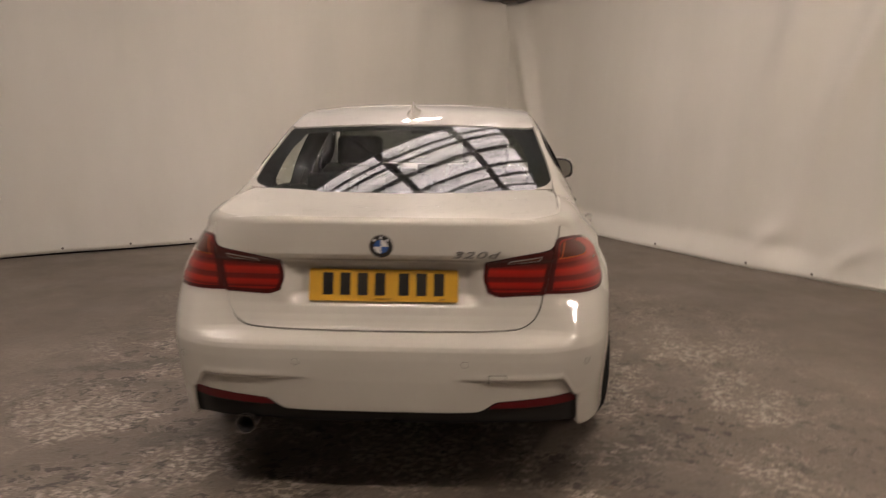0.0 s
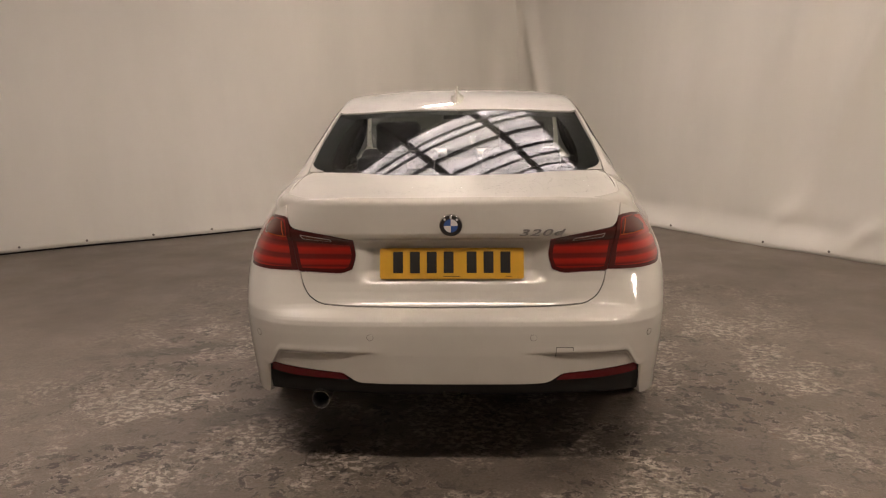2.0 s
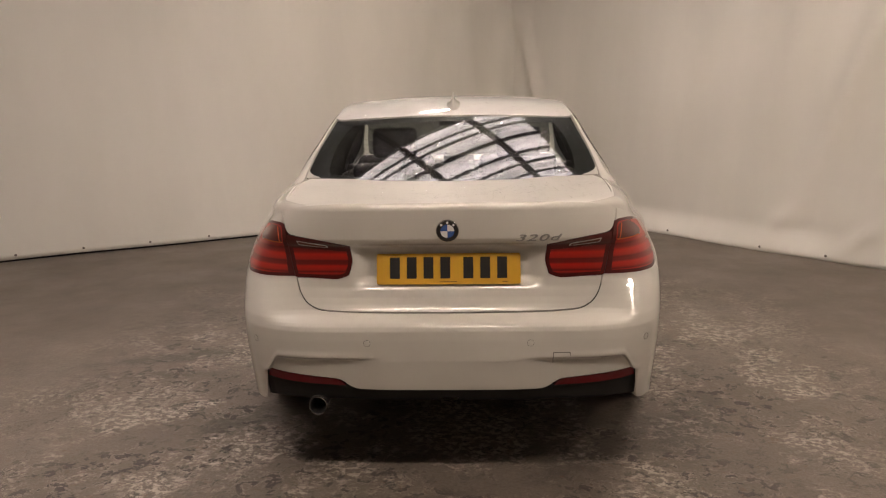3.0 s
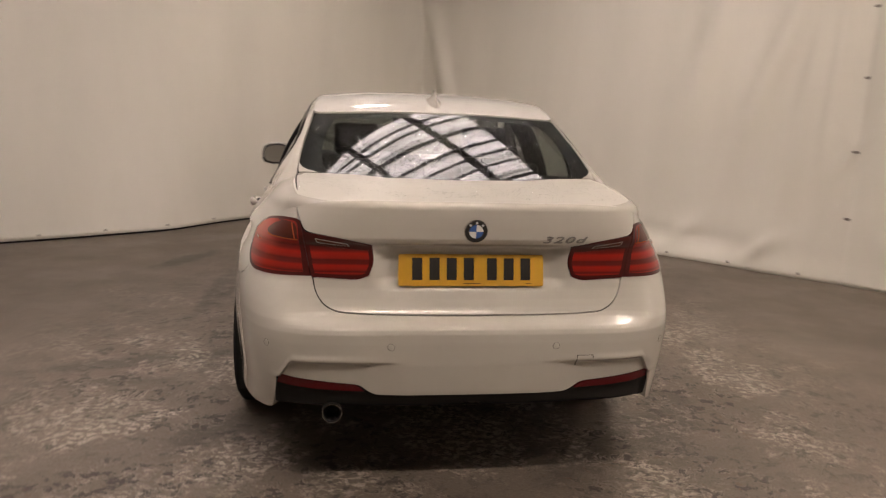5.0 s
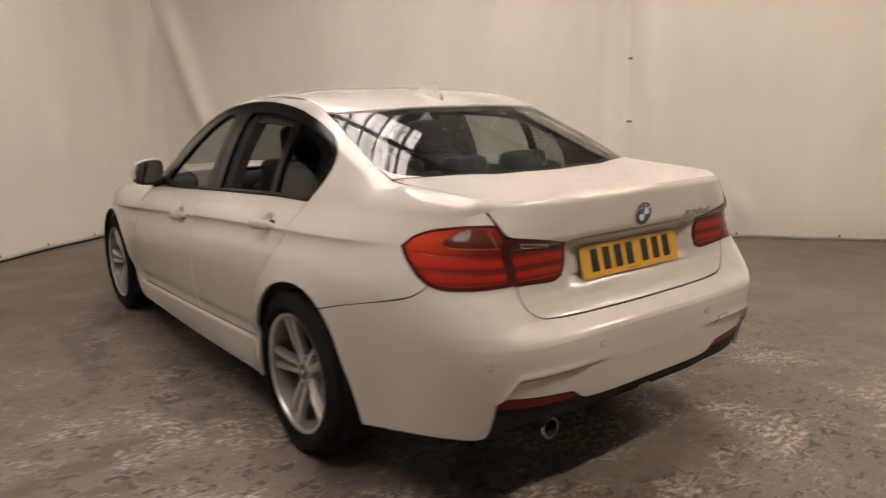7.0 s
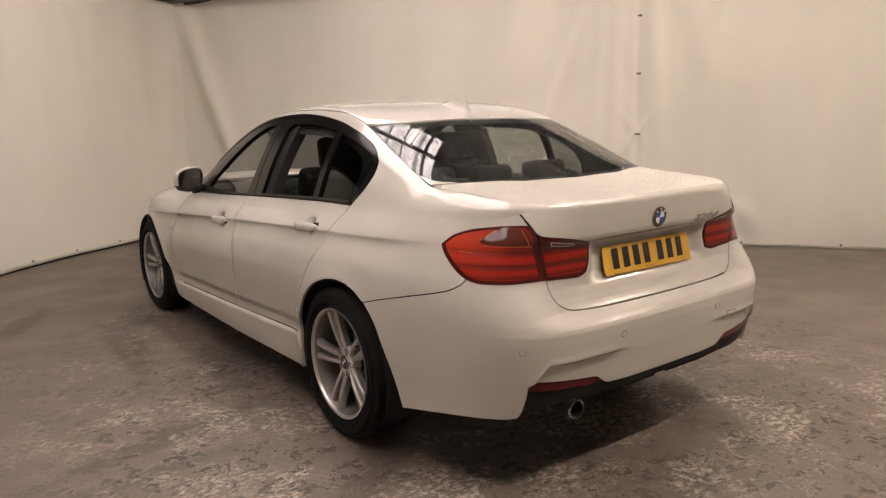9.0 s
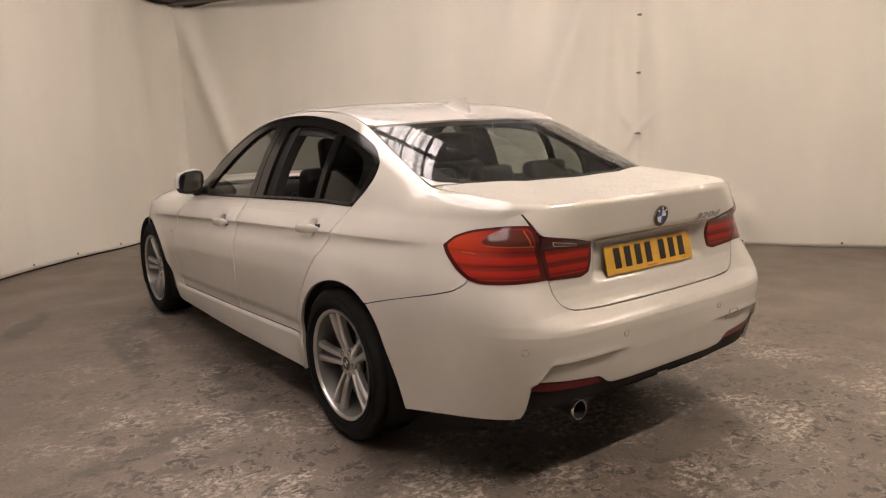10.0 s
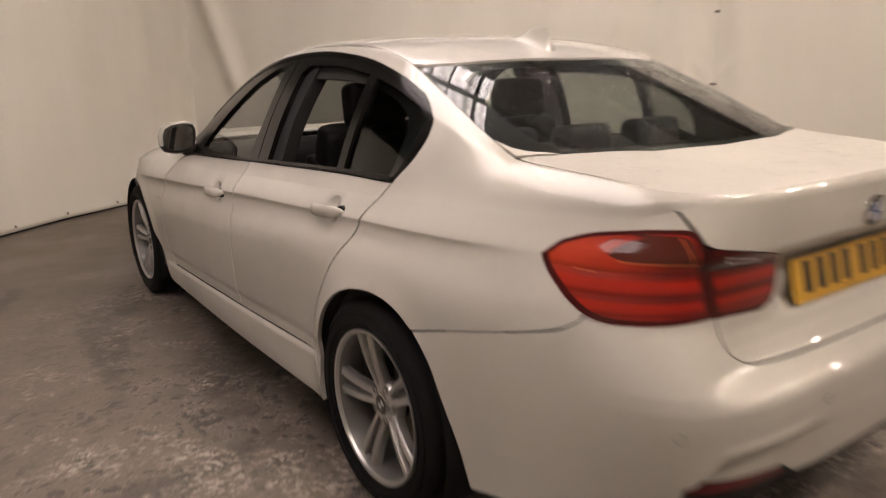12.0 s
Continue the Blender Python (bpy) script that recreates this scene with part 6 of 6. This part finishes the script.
ROOFLIGHT = Mat("ribbed_rooflight_sheet", (0.8, 0.8, 0.78), 0.4)
_c = ROOFLIGHT.coords((0.603, -0.797, 0))
_w = ROOFLIGHT.t.nodes.new("ShaderNodeSeparateXYZ")
ROOFLIGHT.link(_c, _w.inputs[0])
_s = ROOFLIGHT.math("ADD", _w.outputs[0], _w.outputs[1])
_cv = ROOFLIGHT.t.nodes.new("ShaderNodeCombineXYZ")
ROOFLIGHT.link(_s, _cv.inputs[0])
_tint = ROOFLIGHT.ramp(ROOFLIGHT.noise(_cv.outputs[0], 9.0, 4, 0.65), [(0.38, (0.34, 0.35, 0.32)), (0.47, (0.74, 0.75, 0.71)), (0.58, (0.95, 0.95, 0.93))])
_tr = ROOFLIGHT.t.nodes.new("ShaderNodeBsdfTransparent")
_tl = ROOFLIGHT.t.nodes.new("ShaderNodeBsdfTranslucent")
_mx = ROOFLIGHT.t.nodes.new("ShaderNodeMixShader")
_mx.inputs[0].default_value = 0.85
ROOFLIGHT.link(_tint, _tr.inputs[0])
ROOFLIGHT.link(_tint, _tl.inputs[0])
ROOFLIGHT.link(_tr.outputs[0], _mx.inputs[1])
ROOFLIGHT.link(_tl.outputs[0], _mx.inputs[2])
ROOFLIGHT.link(_mx.outputs[0], ROOFLIGHT.t.nodes["Material Output"].inputs[0])
tagged(shed_box("ceiling_rooflight", LU0, LU1, LW0, LW1, ROOF_Z + 0.04, ROOF_Z + 0.046, ROOFLIGHT.m), "ribbed translucent rooflight sheets", "rooflight", kind="structure")

# strip lamps hung below the roof, out of view
TUBE = emit_material("lamp_diffuser", (1.0, 0.92, 0.72), 40.0)
BATTEN = Mat("white_batten", (0.7, 0.7, 0.68), 0.4).m


def strip_lamp(u, w, z, length, turn=0.0):
    bm = bmesh.new()
    a = Matrix.Rotation(radians(turn), 4, "Z")
    m = frame_m @ Matrix.Translation((u, w, z)) @ a
    box(bm, (length, 0.11, 0.05), m, 0.008)
    lamp = part("strip_lamp", bm, BATTEN)
    tagged(lamp, "white ceiling strip lamp out of view, with a glowing diffuser", "lamp", "strip lamps")
    bm = bmesh.new()
    box(bm, (length - 0.06, 0.05, 0.04), m @ Matrix.Translation((0, 0, -0.042)), 0.015, 3)
    part("lamp_diffuser", bm, TUBE, lamp, "glowing white diffuser", 60)
    for d in (-length / 3, length / 3):
        bm = bmesh.new()
        tube(bm, [m @ Vector((d, 0, 0.02)), m @ Vector((d, 0, ROOF_Z - z))], 0.004, 6)
        part("hanger", bm, STEEL, lamp, "thin hanger wire")


# the last three are added fill lamps, placed to even out the brightness
for lu, lw, lh, ln, turn in ((-2.7, 1.95, 3.9, 0.6, 0), (-2.9, 6.3, 3.7, 1.5, 0), (-6.52, 7.29, 3.7, 1.9, 37.1), (-7.1, 4.6, 3.7, 0.6, 90), (-2.2, 10.4, 3.7, 0.6, 90), (-3.8, 9.3, 3.7, 1.6, 0)):
    strip_lamp(lu, lw, lh, ln, turn)

# hem, eyelets and ties of the sheeting
bm = bmesh.new()
tube(bm, [left_at(d, 0.02, -0.012) + Vector((0, 0, -0.008)) for d in np.arange(0.1, left_len - 0.1, 0.05)], 0.012, 6)
tagged(part("bottom_hem", bm, SHADOW_GAP), "black rubber hem under the sheeting", "hem", kind="structure")


def stud(p, inward, label, group, size=0.012, wide=1.0):
    bm = bmesh.new()
    spin_profile(bm, [(0.0, 1.0), (0.35, 0.95), (0.5, 0.6), (0.5, 0.05)], "Z", 14)
    bmesh.ops.scale(bm, vec=(size * wide, size, size), verts=bm.verts)
    q = Vector((inward.x, inward.y, 0)).to_track_quat("Z", "Y").to_matrix().to_4x4()
    bmesh.ops.transform(bm, matrix=Matrix.Translation(p) @ q, verts=bm.verts)
    tagged(part("eyelet", bm, STEEL, None, "", 50), label, "eyelet", group)


d = 0.27
while d < left_len - 0.5:
    stud(left_at(d, 0.065, 0.003), left_in, "small dark fixing stud in the sheeting hem", "hem studs")
    d += 0.595
for d in (3.05, 4.15, 4.75, 5.35, 6.7, 7.6):
    stud(right_at(d, 0.05, 0.004), right_in, "small dark fixing stud in the sheeting hem", "hem studs")
for z in (0.57, 1.14, 1.72, 2.30):
    stud(right_at(5.66, z, 0.006), right_in, "dark tie joining two sheets", "sheet ties", 0.012, 2.8)

# rail that carries the sheeting, and the dark gap at the corner
for at_, ln in ((left_at, left_len), (right_at, right_len)):
    bm = bmesh.new()
    tube(bm, [at_(0.0, TOP) + Vector((0, 0, 0.03)), at_(ln, TOP) + Vector((0, 0, 0.03))], 0.024, 10)
    tagged(part("sheeting_rail", bm, STEEL, None, "", 60), "steel rail that carries the sheeting", "rail", kind="structure")


# ---------------- rain on the car ----------------
WATER = glass_material("rain_water", (0.96, 0.97, 0.96), 0.12)
rain_rng = np.random.RandomState(11)


def rain(name, count, where, y0, y1, v0, v1, lift, small, large, label):
    """Many low drops of water strewn over the upper body, thicker in drifts."""
    V, F = [], []
    made = 0
    while made < count:
        y, v = rain_rng.uniform(y0, y1), rain_rng.uniform(v0, v1)
        side = -1 if rain_rng.rand() < 0.5 else 1
        drift = math.sin(9 * y + 3 * v * side) + math.sin(23 * v * side - 6 * y + 1.3) + math.sin(31 * y + 17 * v)
        if not where(y, v) or rain_rng.rand() > 0.45 + 0.28 * drift:
            continue
        p = over(y, v)
        e = 0.006
        n = np.cross(over(y + e, v) - over(y - e, v), over(y, min(v + e, 2.0)) - over(y, v - e))
        n = n / np.linalg.norm(n)
        n = n if n[2] > 0 else -n
        p, n = Vector(p * [side, 1, 1]), Vector(n * [side, 1, 1])
        r = small + (large - small) * rain_rng.rand() ** 3
        a = n.orthogonal().normalized()
        b = n.cross(a)
        base = len(V)
        for rr, hh in ((1.0, 0.0), (0.72, 0.42)):
            for k in range(6):
                t = 2 * math.pi * k / 6
                V.append(p + n * (lift + hh * r) + (a * math.cos(t) + b * math.sin(t)) * rr * r)
        V.append(p + n * (lift + 0.56 * r))
        for k in range(6):
            j = (k + 1) % 6
            F.append((base + k, base + j, base + 6 + j, base + 6 + k))
            F.append((base + 6 + k, base + 6 + j, base + 12))
        made += 1
    ob = mesh_object(name, V, F, WATER, car, label, True)
    ob["kind"] = "stuff"


rain("rain_water", 6500, lambda y, v: y > 0.53 + 0.12 * (2 - v) ** 2 and y < 1.14 + 0.03 * (2 - v), 0.51, 1.17, 1.05, 2.0, -0.0038, 0.0013, 0.0038, "rain beads on the rear window")
rain("rain_water", 2200, lambda y, v: True, 1.20, 2.15, 1.04, 2.0, 0.0002, 0.0013, 0.0034, "rain beads on the roof")
rain("rain_water", 1500, lambda y, v: y < 0.47 + 0.10 * (2 - v) ** 2, 0.14, 0.54, 1.02, 2.0, 0.0002, 0.0012, 0.0032, "rain beads on the boot lid")
